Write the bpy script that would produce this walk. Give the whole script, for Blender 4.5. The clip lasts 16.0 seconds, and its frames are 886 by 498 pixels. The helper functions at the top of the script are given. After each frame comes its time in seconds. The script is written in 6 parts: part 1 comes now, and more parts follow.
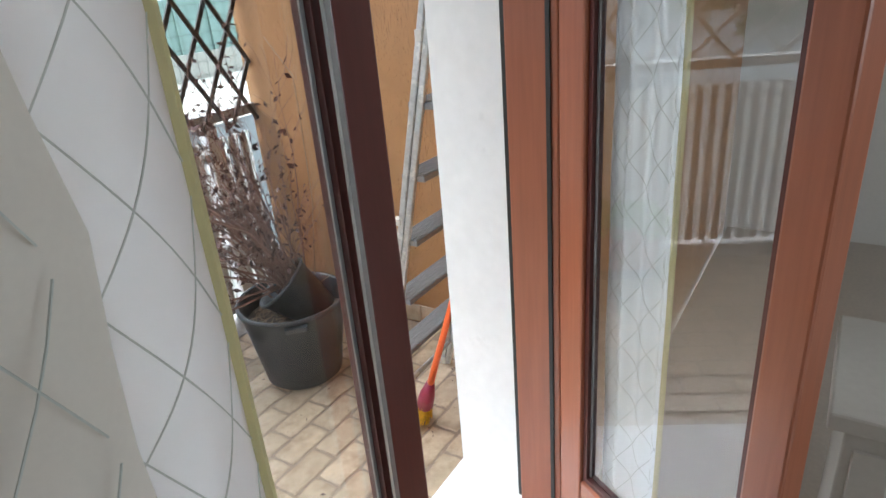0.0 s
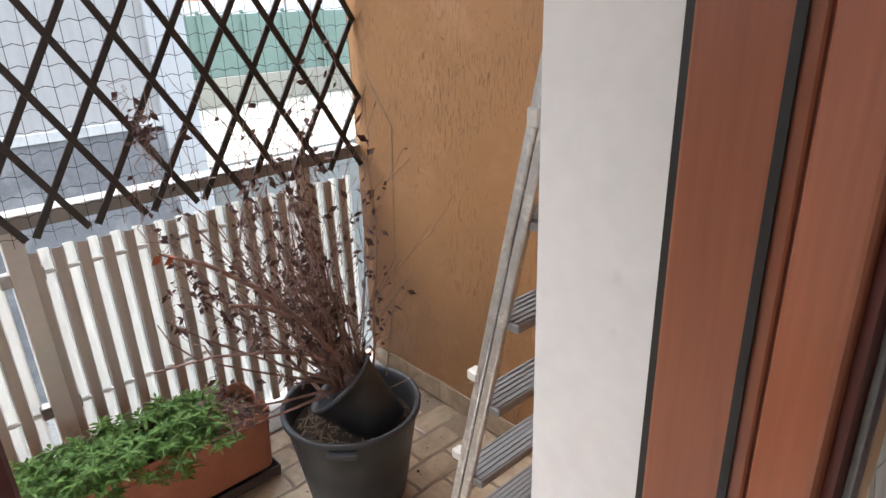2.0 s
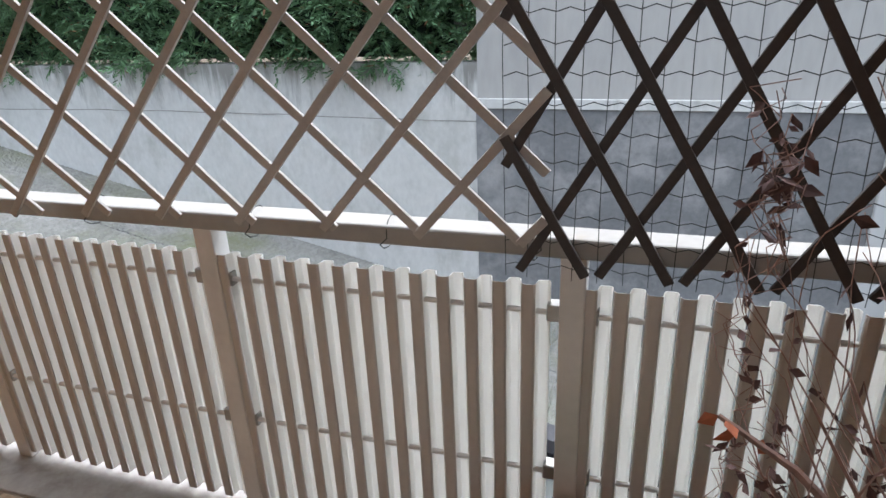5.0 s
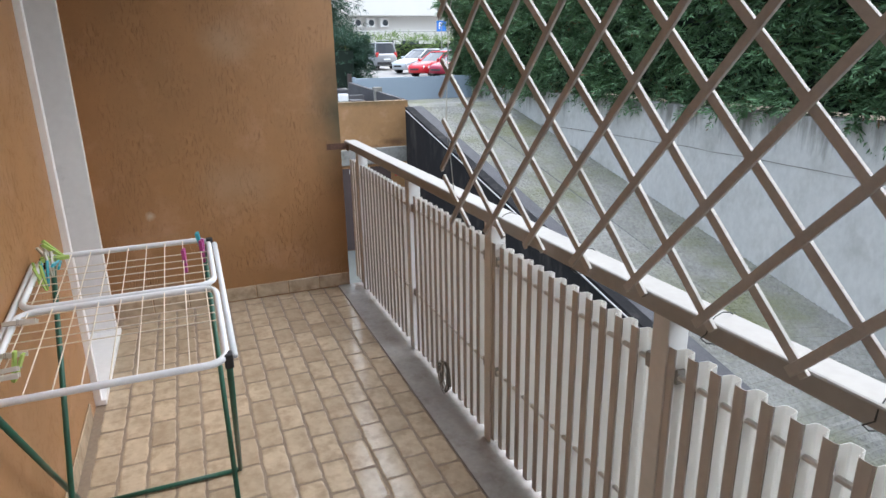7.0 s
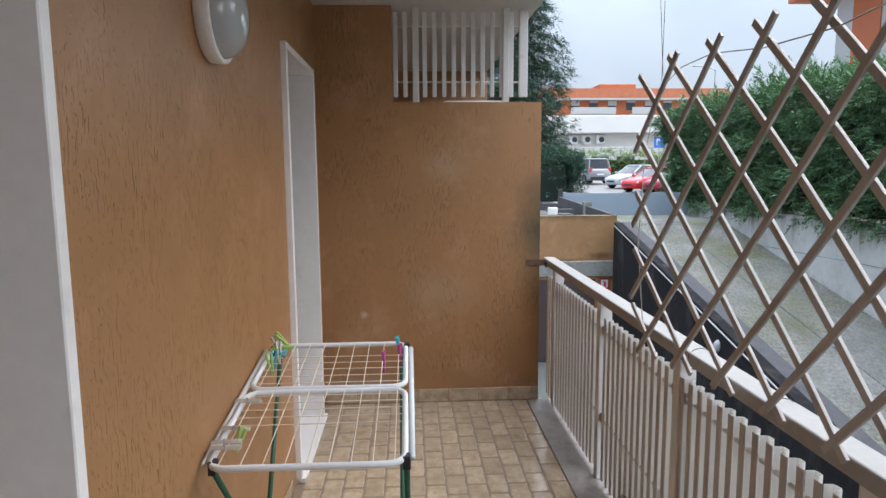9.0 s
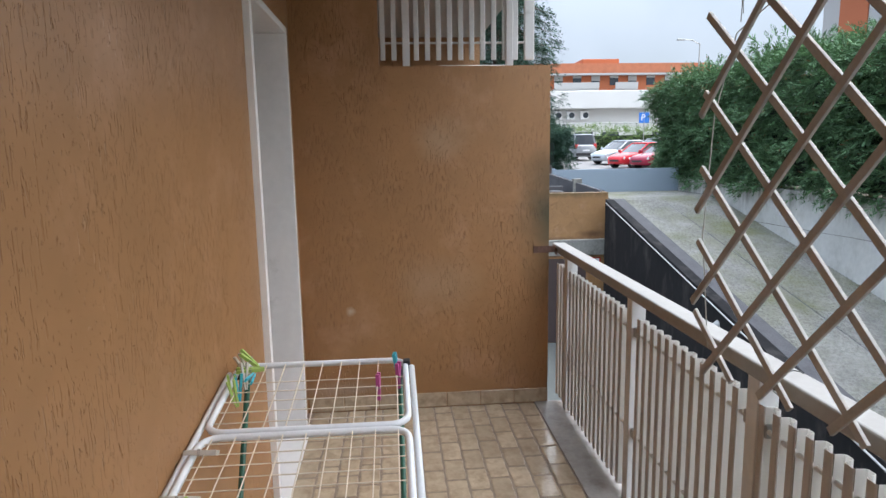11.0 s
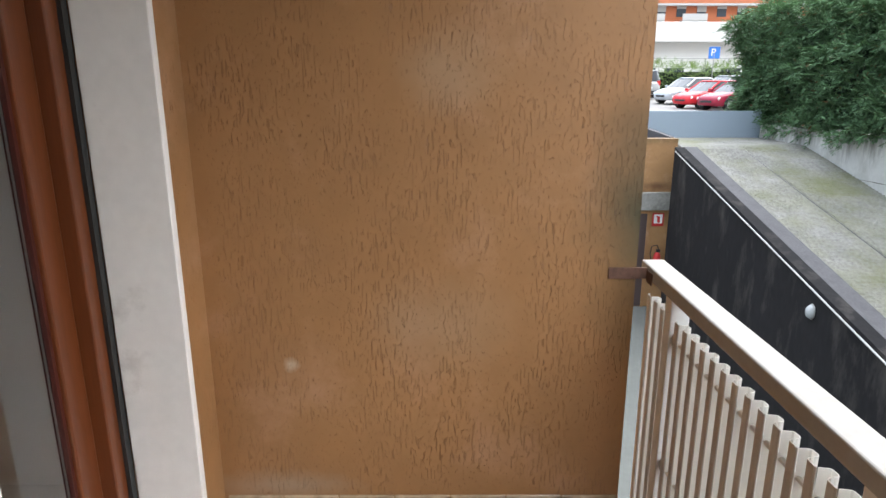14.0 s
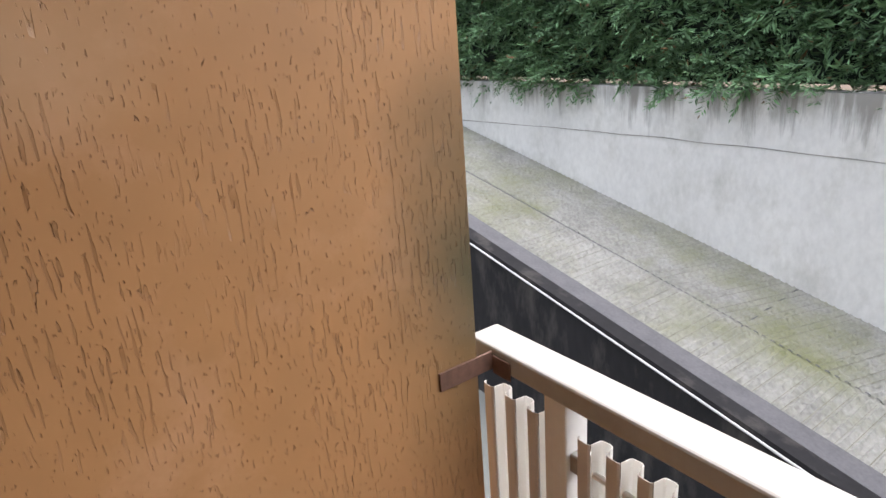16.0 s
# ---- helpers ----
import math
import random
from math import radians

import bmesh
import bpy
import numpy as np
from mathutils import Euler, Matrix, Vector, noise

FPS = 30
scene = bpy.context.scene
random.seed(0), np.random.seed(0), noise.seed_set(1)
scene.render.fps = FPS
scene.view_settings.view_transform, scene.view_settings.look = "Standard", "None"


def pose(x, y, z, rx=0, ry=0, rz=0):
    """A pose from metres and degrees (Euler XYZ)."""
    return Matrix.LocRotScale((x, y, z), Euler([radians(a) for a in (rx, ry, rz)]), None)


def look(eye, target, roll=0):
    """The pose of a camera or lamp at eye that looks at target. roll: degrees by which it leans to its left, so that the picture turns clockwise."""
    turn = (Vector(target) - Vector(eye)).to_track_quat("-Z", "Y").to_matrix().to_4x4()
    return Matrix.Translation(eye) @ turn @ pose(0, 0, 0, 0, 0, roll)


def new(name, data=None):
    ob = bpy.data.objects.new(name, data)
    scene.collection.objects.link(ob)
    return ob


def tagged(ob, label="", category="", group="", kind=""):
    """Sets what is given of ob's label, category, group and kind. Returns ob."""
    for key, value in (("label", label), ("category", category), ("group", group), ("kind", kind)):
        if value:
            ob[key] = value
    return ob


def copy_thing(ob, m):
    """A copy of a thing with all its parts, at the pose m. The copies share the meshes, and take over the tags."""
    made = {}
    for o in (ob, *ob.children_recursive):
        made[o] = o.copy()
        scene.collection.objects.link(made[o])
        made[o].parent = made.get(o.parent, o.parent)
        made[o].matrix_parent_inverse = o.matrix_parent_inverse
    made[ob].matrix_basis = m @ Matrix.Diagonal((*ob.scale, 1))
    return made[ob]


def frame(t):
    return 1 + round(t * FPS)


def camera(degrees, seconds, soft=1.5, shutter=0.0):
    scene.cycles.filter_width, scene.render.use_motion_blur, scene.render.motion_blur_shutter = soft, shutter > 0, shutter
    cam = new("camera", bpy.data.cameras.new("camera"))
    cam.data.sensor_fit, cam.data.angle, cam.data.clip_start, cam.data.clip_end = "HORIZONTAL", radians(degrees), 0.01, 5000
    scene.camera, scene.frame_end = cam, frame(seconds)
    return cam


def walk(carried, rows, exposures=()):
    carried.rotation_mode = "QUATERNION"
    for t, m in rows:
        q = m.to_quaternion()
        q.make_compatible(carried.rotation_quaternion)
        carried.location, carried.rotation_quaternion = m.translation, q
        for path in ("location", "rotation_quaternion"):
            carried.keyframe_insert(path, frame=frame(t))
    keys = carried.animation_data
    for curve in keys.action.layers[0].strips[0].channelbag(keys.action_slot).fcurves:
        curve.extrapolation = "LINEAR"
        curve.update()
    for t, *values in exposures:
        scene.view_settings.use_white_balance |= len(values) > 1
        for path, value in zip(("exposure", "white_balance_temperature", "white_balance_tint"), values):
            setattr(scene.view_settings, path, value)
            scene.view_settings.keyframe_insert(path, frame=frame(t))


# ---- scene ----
cam = camera(70.3, 16.0)
PATH = [
    (0, (-3.303, 2.536, 1.578), (-4.818, 1.514, 0.766), -5.0),
    (0.5, (-3.581, 2.473, 1.6), (-5.001, 1.331, 0.775), -4.2),
    (1, (-3.627, 2.419, 1.592), (-5.046, 1.236, 0.826), -2.7),
    (1.5, (-3.831, 2.307, 1.609), (-5.173, 1.027, 0.859), -2.2),
    (2, (-3.967, 2.194, 1.604), (-5.205, 0.809, 0.864), -2.0),
    (2.5, (-4.071, 2.099, 1.6), (-5.154, 0.564, 0.912), -1.5),
    (3, (-4.2, 1.989, 1.604), (-5.044, 0.299, 0.947), -1.1),
    (3.2, (-4.243, 1.945, 1.611), (-4.962, 0.199, 0.952), -1.4),
    (5.3, (-4.317, 1.247, 1.554), (-3.485, -0.399, 0.781), -2.6),
    (5.5, (-4.31, 1.199, 1.551), (-3.301, -0.353, 0.794), -2.5),
    (6, (-4.314, 1.089, 1.591), (-2.944, -0.181, 0.878), -1.9),
    (6.5, (-4.326, 1.025, 1.62), (-2.713, 0.051, 0.949), -1.4),
    (7, (-4.34, 1.05, 1.627), (-2.566, 0.345, 1.032), -1.1),
    (7.5, (-4.399, 1.007, 1.64), (-2.514, 0.554, 1.145), -0.4),
    (8, (-4.446, 0.969, 1.662), (-2.498, 0.73, 1.281), -0.1),
    (8.5, (-4.46, 0.982, 1.687), (-2.484, 0.86, 1.399), -0.3),
    (9, (-4.446, 1.007, 1.692), (-2.464, 0.902, 1.441), -0.4),
    (9.5, (-4.377, 1.115, 1.695), (-2.399, 0.978, 1.433), -0.5),
    (9.7, (-4.337, 1.171, 1.697), (-2.363, 1.01, 1.42), -0.3),
    (12, (-3.355, 0.878, 1.66), (-1.394, 0.785, 1.277), -1.4),
    (12.5, (-3.056, 0.775, 1.663), (-1.097, 0.778, 1.26), -1.1),
    (13, (-2.799, 0.685, 1.678), (-0.849, 0.801, 1.247), -0.2),
    (13.5, (-2.503, 0.709, 1.664), (-0.563, 0.82, 1.192), 0.3),
    (14, (-2.172, 0.774, 1.689), (-0.24, 0.772, 1.174), 0.0),
    (14.5, (-1.843, 0.795, 1.667), (0.071, 0.638, 1.109), -0.1),
    (15, (-1.54, 0.776, 1.671), (0.335, 0.397, 1.089), -0.5),
    (15.5, (-1.214, 0.801, 1.654), (0.544, 0.067, 1.045), -2.1),
    (16, (-0.926, 0.791, 1.696), (0.618, -0.294, 1.034), -4.3),
]
walk(cam, [(t, look(eye, target, roll)) for t, eye, target, roll in PATH], [
    (0.0, 3.0, 6000, 5), (1.0, 2.82, 6100, 7), (1.5, 2.72, 6000, 7), (2.2, 2.62, 6650, 13), (3.2, 2.28, 6450, 10), (5.3, 1.95, 6450, 11), (7.0, 1.80, 6350, 10),
    (9.0, 1.62, 6300, 10), (12.5, 1.78, 6450, 10), (14.5, 2.12, 6850, 10), (16.0, 2.26, 7050, 16)])

# ---- world and light ----
world = bpy.data.worlds.new("world")
scene.world = world
world.use_nodes = True
wn, wl = world.node_tree.nodes, world.node_tree.links
sky = wn.new("ShaderNodeTexSky")
sky.sky_type = "NISHITA"
sky.sun_disc = False
sky.sun_elevation, sky.sun_rotation = radians(48), radians(173)
sky.air_density, sky.dust_density = 1.0, 3.0
cloud_at = wn.new("ShaderNodeTexCoord")
cloud = wn.new("ShaderNodeTexNoise")
cloud.inputs["Scale"].default_value, cloud.inputs["Detail"].default_value = 2.5, 6
ramp_c = wn.new("ShaderNodeValToRGB")
ramp_c.color_ramp.elements[0].position, ramp_c.color_ramp.elements[1].position = 0.3, 0.62
mixc = wn.new("ShaderNodeMixRGB")
mixc.inputs[2].default_value = (4.9, 5.6, 6.5, 1)
wl.new(cloud_at.outputs["Generated"], cloud.inputs["Vector"])
wl.new(cloud.outputs["Fac"], ramp_c.inputs[0])
wl.new(ramp_c.outputs[0], mixc.inputs[0])
wl.new(sky.outputs[0], mixc.inputs[1])
up_z, grade, dim = wn.new("ShaderNodeSeparateXYZ"), wn.new("ShaderNodeMapRange"), wn.new("ShaderNodeMixRGB")
grade.interpolation_type = "SMOOTHSTEP"
grade.inputs["From Min"].default_value = 0.08
grade.inputs["To Min"].default_value, grade.inputs["To Max"].default_value = 0.53, 2.25  # an overcast sky is brighter overhead
dim.blend_type = "MULTIPLY"
dim.inputs[0].default_value = 1
wl.new(cloud_at.outputs["Generated"], up_z.inputs[0])
wl.new(up_z.outputs["Z"], grade.inputs["Value"])
wl.new(mixc.outputs[0], dim.inputs[1])
wl.new(grade.outputs[0], dim.inputs[2])
wl.new(dim.outputs[0], wn["Background"].inputs[0])
wn["Background"].inputs[1].default_value = 0.085
sun = new("sun", bpy.data.lights.new("sun", "SUN"))
sun.data.energy, sun.data.angle, sun.data.color = 1.5, radians(130), (1.0, 0.985, 0.97)
sun.matrix_world = look((1.5, -12, 13.5), (0, 0, 0))


# ---- materials ----
def mat(name, base, rough=0.6, metal=0.0, vary=0.12, scale=3.0, fine=60.0, bump=0.15, dist=0.004, spec=0.5, stretch=(1, 1, 1), dirt=None, dirt_at=(0.55, 0.75), dirt_scale=1.6, rand=0.0):
    """Two scales of colour variation, optional dirt patches, fine relief."""
    m = bpy.data.materials.new(name)
    m.use_nodes = True
    n, l = m.node_tree.nodes, m.node_tree.links
    b = n["Principled BSDF"]
    b.inputs["Roughness"].default_value, b.inputs["Metallic"].default_value = rough, metal
    b.inputs["Specular IOR Level"].default_value = spec
    geo = n.new("ShaderNodeNewGeometry")
    mp = n.new("ShaderNodeMapping")
    mp.inputs["Scale"].default_value = stretch
    l.new(geo.outputs["Position"], mp.inputs["Vector"])
    big, small = n.new("ShaderNodeTexNoise"), n.new("ShaderNodeTexNoise")
    for t, s, d in ((big, scale, 4), (small, fine, 5)):
        t.inputs["Scale"].default_value, t.inputs["Detail"].default_value = s, d
        l.new(mp.outputs[0], t.inputs["Vector"])
    add = n.new("ShaderNodeMath")
    add.operation = "ADD"
    l.new(big.outputs["Fac"], add.inputs[0])
    l.new(small.outputs["Fac"], add.inputs[1])
    rng = n.new("ShaderNodeMapRange")
    rng.inputs["From Min"].default_value, rng.inputs["From Max"].default_value = 0.6, 1.4
    rng.inputs["To Min"].default_value, rng.inputs["To Max"].default_value = 1 - vary, 1 + vary
    l.new(add.outputs[0], rng.inputs["Value"])
    tint = n.new("ShaderNodeMixRGB")
    tint.blend_type = "MULTIPLY"
    tint.inputs[0].default_value = 1
    tint.inputs[1].default_value = (*base, 1)
    l.new(rng.outputs[0], tint.inputs[2])
    col = tint.outputs[0]
    if rand:
        info = n.new("ShaderNodeObjectInfo")
        rr = n.new("ShaderNodeMapRange")
        rr.inputs["To Min"].default_value, rr.inputs["To Max"].default_value = 1 - rand, 1 + rand
        l.new(info.outputs["Random"], rr.inputs["Value"])
        mul = n.new("ShaderNodeMixRGB")
        mul.blend_type = "MULTIPLY"
        mul.inputs[0].default_value = 1
        l.new(col, mul.inputs[1])
        l.new(rr.outputs[0], mul.inputs[2])
        col = mul.outputs[0]
    if dirt:
        dn = n.new("ShaderNodeTexNoise")
        dn.inputs["Scale"].default_value, dn.inputs["Detail"].default_value = dirt_scale, 8
        dn.inputs["Roughness"].default_value = 0.65
        l.new(mp.outputs[0], dn.inputs["Vector"])
        dr = n.new("ShaderNodeMapRange")
        dr.inputs["From Min"].default_value, dr.inputs["From Max"].default_value = dirt_at
        l.new(dn.outputs["Fac"], dr.inputs["Value"])
        dm = n.new("ShaderNodeMixRGB")
        dm.inputs[2].default_value = (*dirt, 1)
        l.new(dr.outputs[0], dm.inputs[0])
        l.new(col, dm.inputs[1])
        col = dm.outputs[0]
    l.new(col, b.inputs["Base Color"])
    if bump:
        bp = n.new("ShaderNodeBump")
        bp.inputs["Strength"].default_value, bp.inputs["Distance"].default_value = bump, dist
        l.new(small.outputs["Fac"], bp.inputs["Height"])
        l.new(bp.outputs[0], b.inputs["Normal"])
    return m


def plaster(name, base, groove=(0.105, 0.042, 0.016), stains=()):
    """Ochre scratch plaster: short upright grooves and pits in drifts, faint sheen; stains: (place, reach, colour, strength)."""
    m = mat(name, base, 0.42, vary=0.10, scale=1.6, fine=9.0, bump=0, spec=0.45, dirt=(0.50, 0.29, 0.17), dirt_at=(0.54, 0.80), dirt_scale=2.6)
    n, l = m.node_tree.nodes, m.node_tree.links
    b = n["Principled BSDF"]
    geo = n.new("ShaderNodeNewGeometry")
    drift = n.new("ShaderNodeTexNoise")
    drift.inputs["Scale"].default_value, drift.inputs["Detail"].default_value = 4.5, 3
    l.new(geo.outputs["Position"], drift.inputs["Vector"])
    total = None
    for scale, zs, lo, hi, d0, d1 in ((150, 0.11, 0.612, 0.640, 0.46, 0.66), (170, 0.36, 0.685, 0.71, 0.30, 0.45)):
        mp = n.new("ShaderNodeMapping")
        mp.inputs["Scale"].default_value = (1, 1, zs)
        l.new(geo.outputs["Position"], mp.inputs["Vector"])
        g1 = n.new("ShaderNodeTexNoise")
        g1.inputs["Scale"].default_value, g1.inputs["Detail"].default_value, g1.inputs["Distortion"].default_value = scale, 1.0, 0.3
        l.new(mp.outputs[0], g1.inputs["Vector"])
        r1, r2 = n.new("ShaderNodeMapRange"), n.new("ShaderNodeMapRange")
        r1.inputs["From Min"].default_value, r1.inputs["From Max"].default_value = lo, hi
        r2.inputs["From Min"].default_value, r2.inputs["From Max"].default_value = d0, d1
        l.new(g1.outputs["Fac"], r1.inputs["Value"])
        l.new(drift.outputs["Fac"], r2.inputs["Value"])
        g = n.new("ShaderNodeMath")
        g.operation = "MULTIPLY"
        l.new(r1.outputs[0], g.inputs[0])
        l.new(r2.outputs[0], g.inputs[1])
        if total is None:
            total = g
        else:
            mx = n.new("ShaderNodeMath")
            mx.operation = "MAXIMUM"
            l.new(total.outputs[0], mx.inputs[0])
            l.new(g.outputs[0], mx.inputs[1])
            total = mx
    col = b.inputs["Base Color"].links[0].from_socket
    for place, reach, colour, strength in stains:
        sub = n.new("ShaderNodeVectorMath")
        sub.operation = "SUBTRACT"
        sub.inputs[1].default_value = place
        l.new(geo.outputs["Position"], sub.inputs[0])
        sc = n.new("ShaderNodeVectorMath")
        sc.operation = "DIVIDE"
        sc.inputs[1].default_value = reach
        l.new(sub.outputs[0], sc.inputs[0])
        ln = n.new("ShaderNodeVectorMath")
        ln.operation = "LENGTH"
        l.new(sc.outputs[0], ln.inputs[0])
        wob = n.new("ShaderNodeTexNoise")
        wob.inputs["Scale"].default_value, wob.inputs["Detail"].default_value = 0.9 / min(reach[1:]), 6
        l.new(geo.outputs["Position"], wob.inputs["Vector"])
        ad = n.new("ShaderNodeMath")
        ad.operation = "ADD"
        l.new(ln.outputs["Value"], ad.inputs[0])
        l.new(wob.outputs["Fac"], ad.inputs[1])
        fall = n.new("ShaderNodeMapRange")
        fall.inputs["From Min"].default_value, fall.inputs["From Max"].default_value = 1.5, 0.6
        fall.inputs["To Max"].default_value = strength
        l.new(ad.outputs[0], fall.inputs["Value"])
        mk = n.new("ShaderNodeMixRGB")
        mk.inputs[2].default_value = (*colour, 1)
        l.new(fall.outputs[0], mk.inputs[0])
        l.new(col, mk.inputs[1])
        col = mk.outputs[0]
    # The groove tint paints the relief's self-shading on top of the bump.
    mix = n.new("ShaderNodeMixRGB")
    mix.inputs[2].default_value = (*groove, 1)
    soft = n.new("ShaderNodeMath")
    soft.operation = "MULTIPLY"
    soft.inputs[1].default_value = 0.32
    l.new(total.outputs[0], soft.inputs[0])
    l.new(soft.outputs[0], mix.inputs[0])
    l.new(col, mix.inputs[1])
    l.new(mix.outputs[0], b.inputs["Base Color"])
    inv = n.new("ShaderNodeMath")
    inv.operation = "SUBTRACT"
    inv.inputs[0].default_value = 1
    l.new(total.outputs[0], inv.inputs[1])
    bp = n.new("ShaderNodeBump")
    bp.inputs["Strength"].default_value, bp.inputs["Distance"].default_value = 1.0, 0.016
    l.new(inv.outputs[0], bp.inputs["Height"])
    l.new(bp.outputs[0], b.inputs["Normal"])
    return m


def glass(name, tint=(1, 1, 1), rough=0.0):
    m = bpy.data.materials.new(name)
    m.use_nodes = True
    b = m.node_tree.nodes["Principled BSDF"]
    b.inputs["Base Color"].default_value = (*tint, 1)
    b.inputs["Transmission Weight"].default_value = 1
    b.inputs["Roughness"].default_value, b.inputs["IOR"].default_value = rough, 1.6
    return m


def thin(name, base, through_col, amount=0.5, rough=0.8, weave=0.0):
    """A sheet that lets light through: cloth, leaf or plastic."""
    m = mat(name, base, rough, vary=0.06, fine=200, bump=0.1, dist=0.001)
    n, l = m.node_tree.nodes, m.node_tree.links
    tr, mx = n.new("ShaderNodeBsdfTranslucent"), n.new("ShaderNodeMixShader")
    tr.inputs[0].default_value = (*through_col, 1)
    mx.inputs[0].default_value = amount
    l.new(n["Principled BSDF"].outputs[0], mx.inputs[1])
    l.new(tr.outputs[0], mx.inputs[2])
    l.new(mx.outputs[0], n["Material Output"].inputs[0])
    return m


OCHRE = plaster("ochre_plaster", (0.37, 0.194, 0.084))
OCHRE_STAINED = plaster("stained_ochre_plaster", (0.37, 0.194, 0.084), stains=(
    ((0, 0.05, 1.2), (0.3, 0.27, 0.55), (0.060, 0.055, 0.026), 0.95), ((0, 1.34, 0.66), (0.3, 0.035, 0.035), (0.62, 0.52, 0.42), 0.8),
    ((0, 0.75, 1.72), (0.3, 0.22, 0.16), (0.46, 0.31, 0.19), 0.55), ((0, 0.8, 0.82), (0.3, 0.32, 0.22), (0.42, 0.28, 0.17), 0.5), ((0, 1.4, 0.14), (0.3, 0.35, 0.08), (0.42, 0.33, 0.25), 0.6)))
MARBLE = mat("white_marble", (0.88, 0.87, 0.85), 0.35, vary=0.05, scale=4, fine=25, bump=0.05, dirt=(0.5, 0.48, 0.45), dirt_at=(0.62, 0.85), dirt_scale=3)
OCHRE_WEATHERED = plaster("weathered_ochre_plaster", (0.37, 0.205, 0.09), stains=(
    ((12.6, -3.4, 0.40), (0.6, 2.2, 0.16), (0.11, 0.085, 0.04), 0.75), ((12.6, -4.3, -0.72), (0.6, 0.55, 0.14), (0.13, 0.06, 0.03), 0.8), ((12.6, -3.3, -0.85), (0.6, 1.4, 0.10), (0.14, 0.08, 0.04), 0.7)))
TILE = mat("beige_tile", (0.51, 0.405, 0.285), 0.16, vary=0.16, scale=9, fine=30, bump=0.12, dist=0.003, rand=0.11, dirt=(0.33, 0.245, 0.165), dirt_at=(0.47, 0.74), dirt_scale=13)
TILE_EDGE = mat("brown_tile_rim", (0.37, 0.285, 0.20), 0.3, vary=0.25, scale=20, fine=60, bump=0.1, dist=0.002)
GROUT = mat("brown_grout", (0.27, 0.208, 0.15), 0.9, vary=0.2)
SILL = mat("grey_stone_strip", (0.36, 0.34, 0.32), 0.5, vary=0.16, scale=4, fine=40, dirt=(0.2, 0.18, 0.15), dirt_at=(0.5, 0.75), dirt_scale=6)
WHITE_METAL = mat("white_painted_metal", (0.64, 0.63, 0.61), 0.42, vary=0.06, scale=5, fine=40, bump=0.05, dirt=(0.33, 0.28, 0.22), dirt_at=(0.62, 0.85), dirt_scale=9)
# Post white with its base darkened to hold back the light from above.
RAIL_TOP = mat("dimmed_white_rail", (0.31, 0.30, 0.28), 0.55, vary=0.08, scale=5, fine=40, bump=0.05, dirt=(0.30, 0.26, 0.21), dirt_at=(0.58, 0.85), dirt_scale=9)
# Slat fronts, a step darker and browner than the posts.
TAUPE = mat("taupe_slat_front", (0.47, 0.435, 0.40), 0.5, vary=0.06, scale=4, fine=50, bump=0.05)
SHEET = thin("white_plastic_sheet", (0.80, 0.79, 0.76), (0.85, 0.85, 0.83), 0.5, 0.5)
LATTICE_PALE = mat("weathered_pale_wood", (0.41, 0.385, 0.355), 0.6, vary=0.12, scale=10, fine=90, stretch=(1, 1, 1))
LATTICE_DARK = mat("dark_stained_wood", (0.042, 0.034, 0.031), 0.6, vary=0.2, scale=10, fine=90)
WIRE = mat("dark_wire", (0.055, 0.058, 0.055), 0.5, 0.6, bump=0)
GALV = mat("galvanised_clip", (0.36, 0.36, 0.35), 0.4, 0.8, vary=0.15, bump=0.05)
RUST = mat("rusty_bracket", (0.13, 0.07, 0.05), 0.75, 0.3, vary=0.25, scale=30)
WOOD = mat("varnished_red_wood", (0.31, 0.10, 0.050), 0.3, vary=0.16, scale=3, fine=14, stretch=(7, 7, 0.35), bump=0.05, spec=0.6)
WOOD_BROWN = mat("deep_brown_varnished_wood", (0.15, 0.042, 0.014), 0.3, vary=0.18, scale=3, fine=14, stretch=(7, 7, 0.35), bump=0.05, spec=0.5)
WOOD_BEAD_BACKLIT = mat("bead_and_backlit_wood", (0.075, 0.016, 0.012), 0.38, vary=0.2, scale=3, fine=14, stretch=(7, 7, 0.35), bump=0.05, spec=0.6)
RUBBER = mat("black_seal", (0.018, 0.02, 0.02), 0.5, bump=0)
ALU = mat("scuffed_aluminium", (0.55, 0.55, 0.54), 0.38, 0.85, vary=0.22, scale=14, fine=80, dirt=(0.75, 0.74, 0.7), dirt_at=(0.55, 0.62), dirt_scale=22)
STEP_GREY = mat("grey_step", (0.26, 0.27, 0.28), 0.5, 0.4, vary=0.1, bump=0.1)
GLASS = glass("window_glass")
LACE = thin("white_lace", (0.93, 0.94, 0.92), (0.98, 0.98, 0.97), 0.90)
LACE_COOL = thin("cool_white_lace", (0.93, 0.96, 0.96), (0.96, 0.99, 0.99), 0.30)
CONCRETE = mat("pale_concrete_wall", (0.54, 0.53, 0.50), 0.85, vary=0.12, scale=0.8, fine=14, bump=0.3, dist=0.01, dirt=(0.36, 0.35, 0.31), dirt_at=(0.5, 0.8), dirt_scale=2.2, stretch=(1, 1, 0.6))


